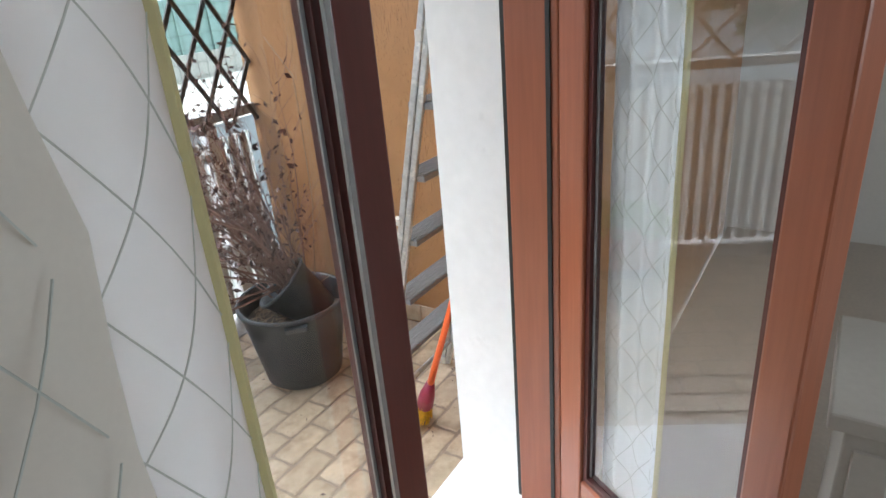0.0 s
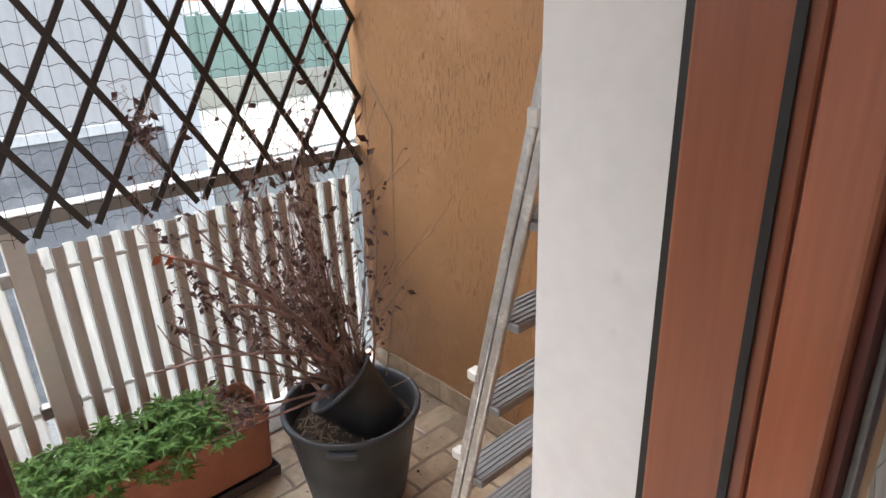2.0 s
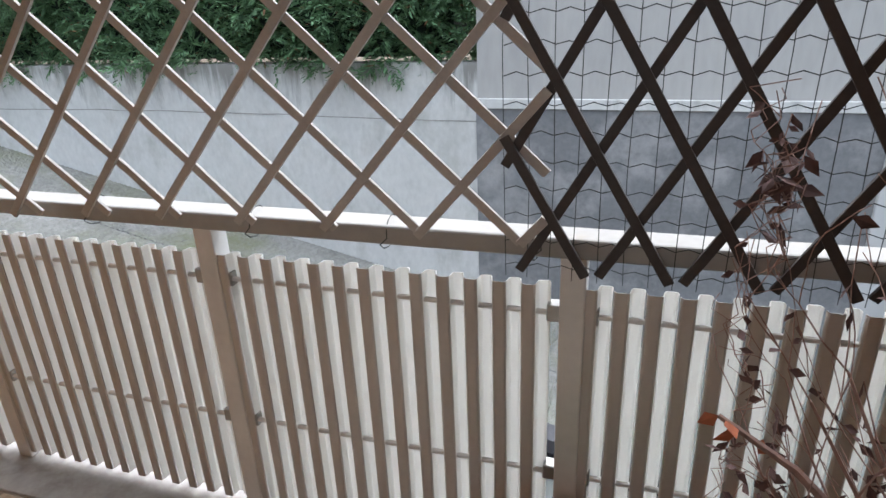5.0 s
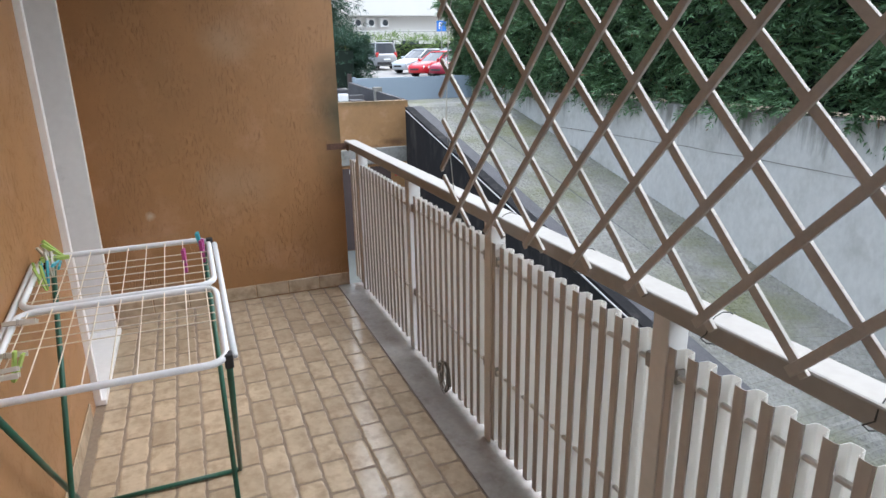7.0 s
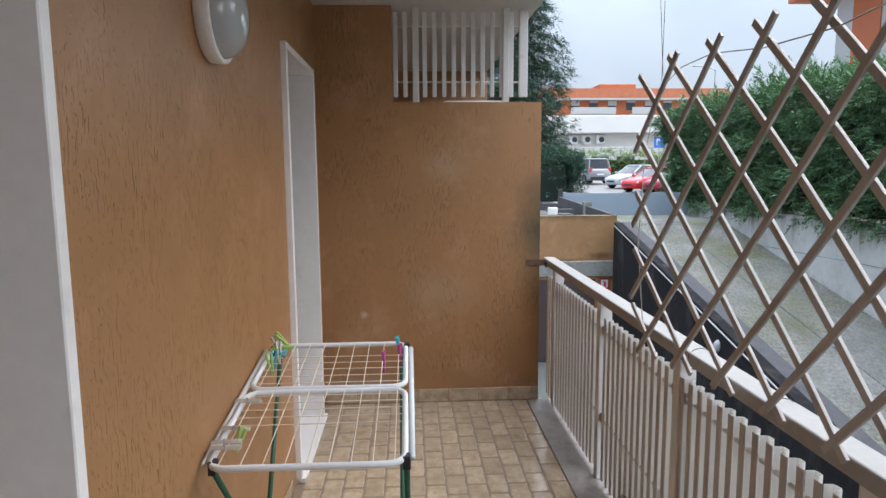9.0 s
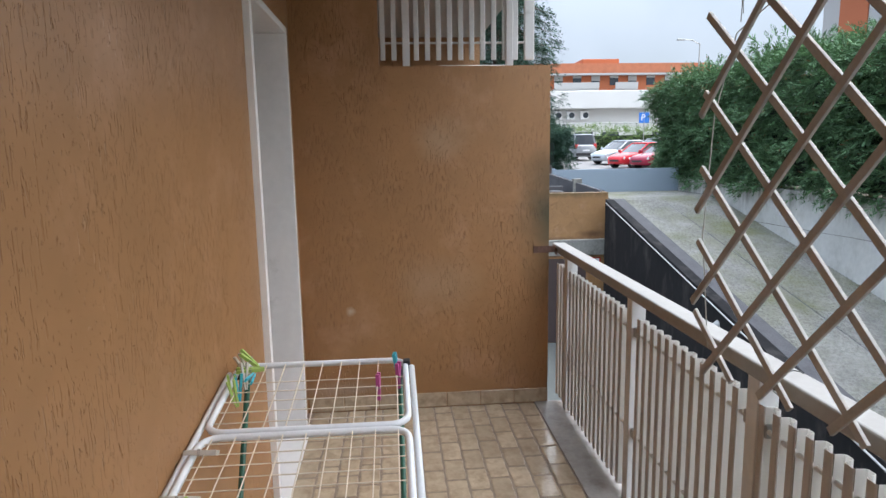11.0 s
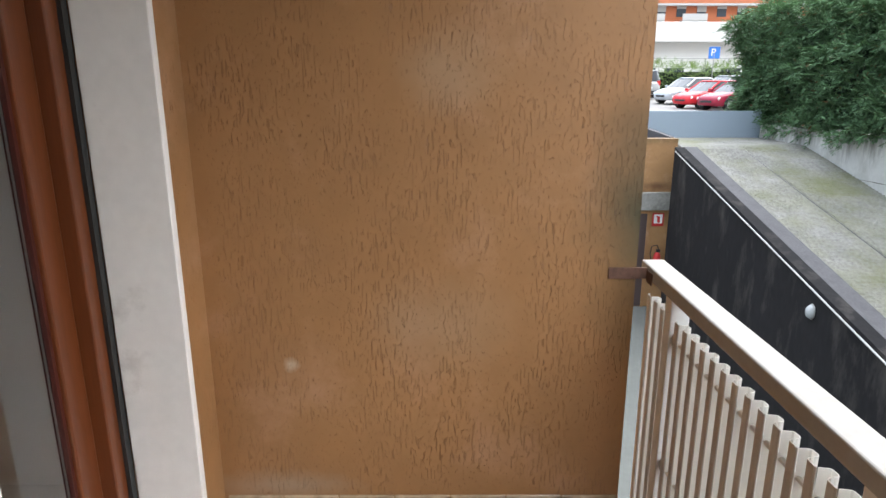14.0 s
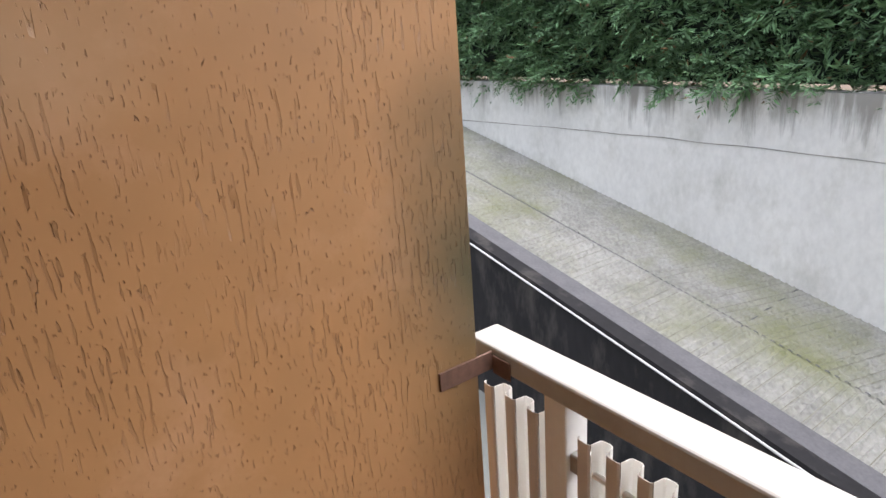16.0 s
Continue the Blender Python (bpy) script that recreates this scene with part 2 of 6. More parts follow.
def drips(m, colour, top, reach):
    """Dark runs below the top edge of a wall, uneven in length."""
    n, l = m.node_tree.nodes, m.node_tree.links
    b = n["Principled BSDF"]
    old = b.inputs["Base Color"].links[0].from_socket
    geo, mp, tx, ad = n.new("ShaderNodeNewGeometry"), n.new("ShaderNodeMapping"), n.new("ShaderNodeTexNoise"), n.new("ShaderNodeMath")
    mp.inputs["Scale"].default_value = (1.0, 1.0, 0.10)
    tx.inputs["Scale"].default_value, tx.inputs["Detail"].default_value, tx.inputs["Roughness"].default_value = 3.2, 7, 0.7
    l.new(geo.outputs["Position"], mp.inputs["Vector"])
    l.new(mp.outputs[0], tx.inputs["Vector"])
    sep, hz, mk, mx = n.new("ShaderNodeSeparateXYZ"), n.new("ShaderNodeMapRange"), n.new("ShaderNodeMapRange"), n.new("ShaderNodeMixRGB")
    l.new(geo.outputs["Position"], sep.inputs[0])
    hz.inputs["From Min"].default_value, hz.inputs["From Max"].default_value = top - reach, top
    hz.inputs["To Min"].default_value, hz.inputs["To Max"].default_value = -0.12, 0.16
    l.new(sep.outputs["Z"], hz.inputs["Value"])
    l.new(tx.outputs["Fac"], ad.inputs[0])
    l.new(hz.outputs[0], ad.inputs[1])
    mk.inputs["From Min"].default_value, mk.inputs["From Max"].default_value = 0.56, 0.74
    mk.inputs["To Max"].default_value = 0.85
    l.new(ad.outputs[0], mk.inputs["Value"])
    mx.inputs[2].default_value = (*colour, 1)
    l.new(mk.outputs[0], mx.inputs[0])
    l.new(old, mx.inputs[1])
    l.new(mx.outputs[0], b.inputs["Base Color"])


drips(CONCRETE, (0.17, 0.16, 0.14), 0.5, 0.8)
RAMP = mat("mossy_concrete_ramp", (0.245, 0.238, 0.215), 0.9, vary=0.34, scale=1.5, fine=16, bump=1.0, dist=0.05, dirt=(0.16, 0.165, 0.075), dirt_at=(0.45, 0.72), dirt_scale=0.55)
BLACK_WALL = mat("dark_bitumen_wall", (0.017, 0.016, 0.017), 0.9, spec=0.2, vary=0.25, scale=1.2, fine=12, dirt=(0.075, 0.068, 0.062), dirt_at=(0.52, 0.78), dirt_scale=2.2, stretch=(1, 1, 0.35))
KERB = mat("grey_kerb", (0.085, 0.082, 0.086), 0.85, vary=0.25, scale=4, fine=30, bump=0.3, dist=0.01)
YARD = mat("grey_yard_concrete", (0.12, 0.125, 0.112), 0.85, vary=0.12, scale=1, fine=12)
ASPHALT = mat("pale_asphalt", (0.22, 0.21, 0.20), 0.9, vary=0.15, scale=0.4, fine=20)
SOIL_BED = mat("bare_earth", (0.13, 0.10, 0.07), 0.95, vary=0.25)
CEIL = mat("white_soffit", (0.62, 0.60, 0.56), 0.8, vary=0.06)
PAINT = mat("white_wall_paint", (0.74, 0.72, 0.68), 0.7, vary=0.04)


# ---- mesh helpers ----
def finish(bm, name, material, parent=None, label="", smooth=False):
    me = bpy.data.meshes.new(name)
    bm.normal_update()
    if smooth:
        for f in bm.faces:
            f.smooth = True
    bm.to_mesh(me)
    bm.free()
    for one in material if isinstance(material, (list, tuple)) else (material,):
        me.materials.append(one)
    ob = new(name, me)
    if parent is not None:
        ob.parent = parent
    if label:
        ob["label"] = label
    return ob


def part(name, bm, material, parent, label="", smooth=False):
    return finish(bm, name, material, parent, label, smooth)


def empty(name, at=(0, 0, 0), rz=0.0):
    e = new(name)
    e.empty_display_size = 0.05
    e.matrix_world = pose(*at, 0, 0, rz)
    return e


def add_box(bm, lo, hi, bevel=0.0, m=None):
    c = [(a + b) / 2 for a, b in zip(lo, hi)]
    s = [abs(b - a) for a, b in zip(lo, hi)]
    r = bmesh.ops.create_cube(bm, size=1, matrix=Matrix.Translation(c) @ Matrix.Diagonal((*s, 1)))
    vs = r["verts"]
    if bevel:
        es = {e for v in vs for e in v.link_edges}
        out = bmesh.ops.bevel(bm, geom=list(es), offset=bevel, segments=1 if bevel < 0.004 else 2, affect="EDGES", profile=0.5)
        vs = list({v for f in out["faces"] for v in f.verts} | {v for v in vs if v.is_valid})
    if m is not None:
        bmesh.ops.transform(bm, matrix=m, verts=vs)
    return vs


def box(lo, hi, bevel=0.0, m=None):
    bm = bmesh.new()
    add_box(bm, lo, hi, bevel, m)
    return bm


def add_rod(bm, a, b, r, r2=None, seg=8, caps=True):
    a, b = Vector(a), Vector(b)
    d = b - a
    m = Matrix.Translation((a + b) / 2) @ d.to_track_quat("Z", "Y").to_matrix().to_4x4()
    bmesh.ops.create_cone(bm, cap_ends=caps, segments=seg, radius1=r, radius2=r if r2 is None else r2, depth=d.length, matrix=m)


def rod(a, b, r, r2=None, seg=8):
    bm = bmesh.new()
    add_rod(bm, a, b, r, r2, seg)
    return bm


def add_tube(bm, pts, r, seg=7, closed=False):
    """A bent tube along pts; r: one radius or one a point."""
    pts = [Vector(p) for p in pts]
    n = len(pts)
    rs = r if isinstance(r, (list, tuple)) else [r] * n
    rings = []
    up = Vector((0.13, 0.21, 0.97)).normalized()
    for i, p in enumerate(pts):
        a = pts[(i - 1) % n] if closed or i else p
        b = pts[(i + 1) % n] if closed or i < n - 1 else p
        d = (b - a).normalized()
        s = d.cross(up)
        if s.length < 0.05:
            s = d.cross(Vector((1, 0, 0)))
        s.normalize()
        u = s.cross(d)
        rings.append([bm.verts.new(p + rs[i] * (math.cos(2 * math.pi * k / seg) * s + math.sin(2 * math.pi * k / seg) * u)) for k in range(seg)])
    for i in range(n if closed else n - 1):
        q, w = rings[i], rings[(i + 1) % n]
        for k in range(seg):
            bm.faces.new((q[k], q[(k + 1) % seg], w[(k + 1) % seg], w[k]))
    if not closed:
        bm.faces.new(rings[0][::-1])
        bm.faces.new(rings[-1])


def tube(pts, r, seg=7, closed=False):
    bm = bmesh.new()
    add_tube(bm, pts, r, seg, closed)
    return bm


def lathe(profile, seg=32):
    """A turned body from (radius, height) pairs."""
    bm = bmesh.new()
    rings = [[bm.verts.new((r * math.cos(2 * math.pi * k / seg), r * math.sin(2 * math.pi * k / seg), z)) for k in range(seg)] for r, z in profile]
    for a, b in zip(rings, rings[1:]):
        for k in range(seg):
            bm.faces.new((a[k], a[(k + 1) % seg], b[(k + 1) % seg], b[k]))
    return bm


def prism(outline, lo, hi, axis="x"):
    """A closed outline of (u, v) pairs drawn out along an axis; x: (y, z), y: (x, z), z: (x, y)."""
    bm = bmesh.new()
    put = {"x": lambda u, v, w: (w, u, v), "y": lambda u, v, w: (u, w, v), "z": lambda u, v, w: (u, v, w)}[axis]
    a = [bm.verts.new(put(u, v, lo)) for u, v in outline]
    b = [bm.verts.new(put(u, v, hi)) for u, v in outline]
    bm.faces.new(a)
    bm.faces.new(b[::-1])
    for i in range(len(a)):
        j = (i + 1) % len(a)
        bm.faces.new((a[i], b[i], b[j], a[j]))
    bmesh.ops.recalc_face_normals(bm, faces=bm.faces)
    return bm


def structure(name, bm, material, label="", category=""):
    return tagged(finish(bm, name, material), label, category, kind="structure")


WALL_Y, WALL_IN = 1.64, 2.00
END_X = -5.46
FLOOR_LOW = -3.72
CEILING = 2.80


def boxes(*list_of):
    bm = bmesh.new()
    for lo, hi in list_of:
        add_box(bm, lo, hi)
    return bm


# ---- balcony shell ----
DOOR_A, DOOR_B, DOOR_TOP = (-4.70, -3.34), (-1.135, -0.27), 2.30


def wall_with_openings(xs, y0, y1, zs, openings):
    """One solid wall between y0 and y1 on a grid of xs by zs; openings: cells (i, k) that are left out."""
    bm, known = bmesh.new(), {}

    def at(i, y, k):
        if (i, y, k) not in known:
            known[i, y, k] = bm.verts.new((xs[i], y, zs[k]))
        return known[i, y, k]

    cells = {(i, k) for i in range(len(xs) - 1) for k in range(len(zs) - 1)} - set(openings)
    for i, k in cells:
        for y in (y0, y1):
            bm.faces.new([at(a, y, b) for a, b in ((i, k), (i + 1, k), (i + 1, k + 1), (i, k + 1))])
        for (di, dk), ends in (((-1, 0), ((i, k), (i, k + 1))), ((1, 0), ((i + 1, k), (i + 1, k + 1))), ((0, -1), ((i, k), (i + 1, k))), ((0, 1), ((i, k + 1), (i + 1, k + 1)))):
            if (i + di, k + dk) not in cells:
                (a, b), (c, d) = ends
                bm.faces.new((at(a, y0, b), at(c, y0, d), at(c, y1, d), at(a, y1, b)))
    bmesh.ops.recalc_face_normals(bm, faces=bm.faces)
    return bm


structure("wall_house", wall_with_openings((-7.3, DOOR_A[0] - 0.02, DOOR_A[1] + 0.02, DOOR_B[0] - 0.02, DOOR_B[1] + 0.02, 3.0), WALL_Y, WALL_IN,
                                           (-0.25, 0.0, DOOR_TOP + 0.02, CEILING), ((1, 1), (3, 1))), OCHRE, "ochre scratch-plaster house wall beside the balcony", "wall")
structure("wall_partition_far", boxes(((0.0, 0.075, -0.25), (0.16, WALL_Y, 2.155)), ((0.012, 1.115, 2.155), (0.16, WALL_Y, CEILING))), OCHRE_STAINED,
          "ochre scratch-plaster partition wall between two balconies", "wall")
structure("wall_partition_near", boxes(((END_X - 0.16, 0.0, -0.25), (END_X, WALL_Y, CEILING))), OCHRE, "ochre scratch-plaster end wall of the balcony", "wall")
structure("balcony_slab", boxes(((END_X - 0.3, -0.11, -0.25), (0.0, WALL_Y, -0.012)), ((0.16, 0.12, -0.25), (3.0, WALL_Y, -0.012))), GROUT, "concrete balcony slab under the tiles", "slab")
structure("ceiling", boxes(((END_X - 0.5, 0.10, CEILING), (3.0, WALL_IN, CEILING + 0.25))), CEIL, "pale painted underside of the balcony above", "ceiling")
structure("stone_edge_strip", box((END_X, -0.105, -0.012), (-0.0, 0.163, 0.004), 0.003), SILL, "grey worn stone strip along the railing foot", "stone strip")


def door_surround(x0, x1, name):
    th, out, inn = 0.035, WALL_Y - 0.03, 1.836
    e = tagged(empty(name, (0, 0, 0)), "white marble surround of the balcony door", "door surround", kind="structure")
    part("jamb", box((x0 - th, out, 0.0), (x0, inn, DOOR_TOP), 0.003), MARBLE, e)
    part("jamb", box((x1, out, 0.0), (x1 + th, inn, DOOR_TOP), 0.003), MARBLE, e)
    part("lintel", box((x0 - th, out, DOOR_TOP), (x1 + th, inn, DOOR_TOP + th), 0.003), MARBLE, e)
    part("sill", box((x0 - th, out - 0.02, 0.0), (x1 + th, WALL_IN + 0.03, 0.028), 0.004), MARBLE, e)


door_surround(DOOR_A[0] + 0.015, DOOR_A[1], "door_surround_1")
door_surround(DOOR_B[0], DOOR_B[1], "door_surround_2")


# ---- railing ----
POSTS = (-0.155, -1.205, -2.19, -3.19, -4.19, -5.19)
railing = tagged(empty("balcony_railing", (0, 0, 0)), "white metal balcony railing with upright bent slats", "railing")
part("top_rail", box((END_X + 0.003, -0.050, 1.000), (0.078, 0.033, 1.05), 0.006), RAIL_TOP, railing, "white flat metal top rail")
for px in POSTS:
    part("post", box((px - 0.03, -0.06, 0.004), (px + 0.03, 0.006, 1.000), 0.004), WHITE_METAL, railing, "white square metal post")
PITCH = 0.0715


def bent(p, z0, z1):
    back = []
    for i, (u, v) in enumerate(p):
        (ua, va), (ub, vb) = p[max(i - 1, 0)], p[min(i + 1, len(p) - 1)]
        n = Vector((-(vb - va), ub - ua)).normalized() * 0.0015
        back.append((u - n.x, v - n.y))
    return prism(p + back[::-1], z0, z1, "z")


# in plan: a flat front with a hooked lip; a thin flange that steps out and curls in again behind the next slat
FRONT = [(0.0185, -0.010), (0.0175, -0.004), (0.014, -0.0005), (0.008, 0.0), (-0.010, 0.0), (-0.0145, -0.003)]
FLANGE = [(-0.0147, -0.0045), (-0.018, -0.026), (-0.022, -0.031), (-0.040, -0.033), (-0.047, -0.030), (-0.0495, -0.023), (-0.0495, -0.018)]
front_slat = part("slat", bent(FRONT, 0.028, 0.915), TAUPE, railing, "greyish white bent metal slat")
flange = part("slat_flange", bent(FLANGE, 0.028, 0.915), SHEET, front_slat, "thin white flange that lets light through")
slat_x, first_one = 0.060, True
while slat_x > END_X + 0.06:
    if not any(-0.030 < slat_x - px < 0.052 for px in POSTS):
        if first_one:
            front_slat.location = (slat_x, -0.001, 0)
            first_one = False
        else:
            f = new("slat", front_slat.data)
            f.parent, f.location, f["label"] = railing, (slat_x, -0.001, 0), front_slat["label"]
            g = new("slat_flange", flange.data)
            g.parent, g["label"] = f, flange["label"]
    slat_x -= PITCH
for a, b in zip(POSTS, POSTS[1:]):
    for z in (0.84, 0.36):
        part("cross_rod", rod((a - 0.03, -0.014, z), (b + 0.03, -0.014, z), 0.0075, seg=8), WHITE_METAL, railing)
        for q in (a - 0.045, b + 0.045):
            part("clip", box((q - 0.016, -0.045, z - 0.022), (q + 0.016, -0.005, z + 0.022), 0.003), GALV, railing, "grey galvanised clip")
part("wall_bracket", box((-0.006, 0.036, 1.0), (0.0, 0.175, 1.042), 0.001), RUST, railing, "rusty brown steel wall bracket")
part("bracket_end", box((-0.006, 0.034, 0.99), (-0.06, 0.038, 1.033), 0.001), RUST, railing)


# ---- trellises ----
def trellis(name, material, label, y, bars, width, thick, curl=None):
    """Crossed flat bars; curl(x) bends them out of their plane towards a folded end."""
    e = tagged(empty(name, (0, 0, 0)), label, "trellis")
    for (x0, z0), (x1, z1), dy in bars:
        d = Vector((x1 - x0, 0, z1 - z0))
        n = Vector((-d.z, 0, d.x)).normalized() * width / 2
        bm = bmesh.new()
        rings = []
        steps = 8 if curl else 1
        for k in range(steps + 1):
            c = Vector((x0, y + dy, z0)) + d * k / steps
            if curl:
                w = curl(c.x)
                c += Vector((-0.268 * w, w, w * (0.121 * (c.z - 1.05) - 0.398)))
            rings.append([bm.verts.new(c + u * n + Vector((0, v * thick / 2, 0))) for u, v in ((0.94, -1), (1, -0.6), (1, 0.6), (0.94, 1), (-0.94, 1), (-1, 0.6), (-1, -0.6), (-0.94, -1))])
        for q, w in zip(rings, rings[1:]):
            for i in range(8):
                bm.faces.new((q[i], q[(i + 1) % 8], w[(i + 1) % 8], w[i]))
        bm.faces.new(rings[0][::-1])
        bm.faces.new(rings[-1])
        bmesh.ops.recalc_face_normals(bm, faces=bm.faces)
        part("bar", bm, material, e)
    return e


def lattice_bars(x0, x1, z0, z1, families, thick):
    """Bars of an expanding trellis cut to a box; a family: way (1 leans to +x, -1 to -x), x at the height zr, zr, spacing, rise over run."""
    out = []
    for way, xr, zr, gap, slope in families:
        for k in range(-40, 40):
            ax, bx = [xr + gap * k + way * (z - zr) / slope for z in (z0, z1)]
            lo, hi = 0.0, 1.0
            for lim, s in ((x0, 1), (x1, -1)):
                fa, fb = s * (ax - lim), s * (bx - lim)
                if fa < 0 and fb < 0:
                    lo, hi = 1, 0
                elif fa < 0:
                    lo = max(lo, fa / (fa - fb))
                elif fb < 0:
                    hi = min(hi, fa / (fa - fb))
            if hi - lo > 0.04:
                out.append(((ax + (bx - ax) * lo, z0 + (z1 - z0) * lo), (ax + (bx - ax) * hi, z0 + (z1 - z0) * hi), way * thick / 2))
    return out


trellis("pale_trellis", LATTICE_PALE, "weathered pale wooden expanding trellis tied to the railing", 0.045,
        lattice_bars(-4.13, -2.06, 1.036, 2.09, ((-1, -3.600, 1.05, 0.2435, 1.125), (1, -3.6015, 1.05, 0.2286, 0.932)), -0.010), 0.022, 0.009, lambda x: 0.0452 * max(0.0, (x + 3.105) / 0.6) ** 1.52)
trellis("dark_trellis", LATTICE_DARK, "dark-stained wooden expanding trellis on the railing", 0.050,
        lattice_bars(-5.455, -4.04, 0.972, 2.14, ((1, -4.233, 1.54, 0.174, 1.70), (-1, -4.233, 1.54, 0.174, 1.70)), 0.010), 0.022, 0.009)

# ---- outside: yard, ramp, retaining walls ----
RAMP_A, RAMP_B = -2.62, 0.23


def ramp_z(x):
    return RAMP_A + RAMP_B * x


structure("ground", boxes(((-60, -60, FLOOR_LOW - 0.3), (12.75, 12, FLOOR_LOW))), YARD, "grey-green concrete yard below the balcony", "ground")
structure("road", prism([(-4.8, ramp_z(-4.8)), (12.5, ramp_z(12.5)), (15.0, 0.25), (15.0, -4.0), (-4.8, -4.0)], -7.62, -4.72, "y"), RAMP, "mossy grey concrete car ramp with a cross-ribbed surface", "ramp")
structure("wall_ramp_dark", prism([(-4.8, ramp_z(-4.8) + 0.06), (12.2, ramp_z(12.2) + 0.06), (12.2, -4.0), (-4.8, -4.0)], -4.72, -4.50, "y"), BLACK_WALL, "dark bitumen-coated retaining wall of the ramp", "retaining wall")
structure("kerb", prism([(-4.8, ramp_z(-4.8) + 0.063), (12.2, ramp_z(12.2) + 0.063), (12.2, ramp_z(12.2) - 0.1), (-4.8, ramp_z(-4.8) - 0.1)], -5.0, -4.71, "y"), KERB, "dark grey concrete kerb beside the ramp", "kerb")
structure("wall_concrete", boxes(((-2.0, -7.9, -4.0), (16, -7.6, 0.62))), CONCRETE, "stained pale concrete retaining wall under the hedge", "retaining wall")
structure("car_park", prism([(14.6, 0.25), (33, 0.25), (43, 0.6), (320, 0.9), (320, -4), (14.6, -4)], -150, 60, "y"), ASPHALT, "pale asphalt car park", "car park")
structure("hedge_bed", boxes(((-1.9, -60, -4.0), (14.6, -7.9, 0.3))), SOIL_BED, "bare earth under the hedge", "earth")

# ---- materials of the things ----
LEAF_HEDGE = thin("conifer_leaf", (0.105, 0.20, 0.095), (0.09, 0.17, 0.06), 0.2)
LEAF_TREE = thin("cedar_leaf", (0.03, 0.075, 0.05), (0.04, 0.09, 0.04), 0.2)
LEAF_LIGHT = thin("trough_leaf", (0.19, 0.34, 0.11), (0.28, 0.44, 0.12), 0.35)
LEAF_PALE = thin("bush_leaf", (0.15, 0.23, 0.07), (0.18, 0.26, 0.06), 0.25)
BARK = mat("brown_bark", (0.10, 0.07, 0.05), 0.9, vary=0.3, fine=30, bump=0.5)
TWIG = mat("dry_twig", (0.26, 0.165, 0.135), 0.85, vary=0.3, scale=20, fine=120)
TWIG_PALE = mat("pale_dry_stem", (0.34, 0.25, 0.17), 0.85, vary=0.2, scale=20)
DEAD_LEAF = mat("dead_leaf", (0.10, 0.055, 0.05), 0.85, vary=0.4, scale=40)
RUST_LEAF = mat("rust_red_leaf", (0.30, 0.08, 0.03), 0.8, vary=0.3, scale=40)
SOIL = mat("dry_soil", (0.10, 0.075, 0.06), 0.95, vary=0.4, scale=25, fine=140, bump=0.9, dist=0.02)
POT = mat("charcoal_plastic", (0.045, 0.052, 0.06), 0.45, vary=0.12, scale=6, fine=60, bump=0.04, dirt=(0.12, 0.12, 0.12), dirt_at=(0.62, 0.8), dirt_scale=8)
TERRACOTTA = mat("terracotta_plastic", (0.36, 0.13, 0.07), 0.6, vary=0.14, scale=8, fine=70, bump=0.1, dirt=(0.2, 0.1, 0.07), dirt_at=(0.55, 0.8), dirt_scale=10)
RACK_WHITE = mat("white_enamel_tube", (0.74, 0.77, 0.80), 0.35, vary=0.04, bump=0)
RACK_WIRE = mat("cream_wire", (0.72, 0.64, 0.52), 0.5, vary=0.08, bump=0)
GREEN_TUBE = mat("green_enamel_tube", (0.02, 0.10, 0.065), 0.35, vary=0.1, bump=0)
BLACK_PLASTIC = mat("black_plastic", (0.02, 0.02, 0.022), 0.5, bump=0)
PEG_GREEN = mat("lime_peg", (0.42, 0.60, 0.16), 0.45, bump=0)
PEG_BLUE = mat("turquoise_peg", (0.06, 0.48, 0.62), 0.45, bump=0)
PEG_PINK = mat("magenta_peg", (0.48, 0.08, 0.30), 0.45, bump=0)
PEG_WHITE = mat("grey_white_peg", (0.62, 0.60, 0.55), 0.5, bump=0)
BROOM_ORANGE = mat("orange_handle", (0.75, 0.13, 0.03), 0.4, bump=0)
BROOM_RED = mat("dark_red_brush_block", (0.25, 0.02, 0.05), 0.45, bump=0)
BRISTLE = mat("yellow_bristle", (0.75, 0.48, 0.03), 0.7, vary=0.2, scale=60)
OPAL = mat("opal_lamp_glass", (0.42, 0.44, 0.44), 0.08, vary=0.03, bump=0, spec=0.7)
ROOM_FLOOR = mat("beige_room_tile", (0.44, 0.39, 0.33), 0.3, vary=0.1)
GATE_BLUE = mat("grey_blue_sheet_gate", (0.30, 0.365, 0.43), 0.55, vary=0.06, scale=1)
BROWN_DOOR = mat("dark_brown_metal_door", (0.075, 0.052, 0.048), 0.5, vary=0.12)
SIGN_RED = mat("red_enamel", (0.55, 0.03, 0.03), 0.4, bump=0)
SIGN_BLUE = mat("blue_enamel", (0.03, 0.17, 0.55), 0.4, bump=0)
WHITE_PLAIN = mat("white_enamel", (0.8, 0.8, 0.79), 0.45, bump=0)
ORANGE_RENDER = mat("orange_render", (0.46, 0.14, 0.06), 0.85, vary=0.08, scale=0.3)
ROOF_TILE = mat("terracotta_roof", (0.46, 0.16, 0.08), 0.85, vary=0.15, scale=1.2, fine=6)
PALE_RENDER = mat("pale_render", (0.46, 0.455, 0.44), 0.85, vary=0.06, scale=0.3)
DARK_PANE = mat("dark_window_pane", (0.05, 0.06, 0.07), 0.15, vary=0.1, bump=0)
TYRE = mat("black_tyre", (0.02, 0.02, 0.02), 0.8, bump=0)
CAR_SILVER = mat("silver_car_paint", (0.33, 0.345, 0.36), 0.3, 0.5, vary=0.03, bump=0)
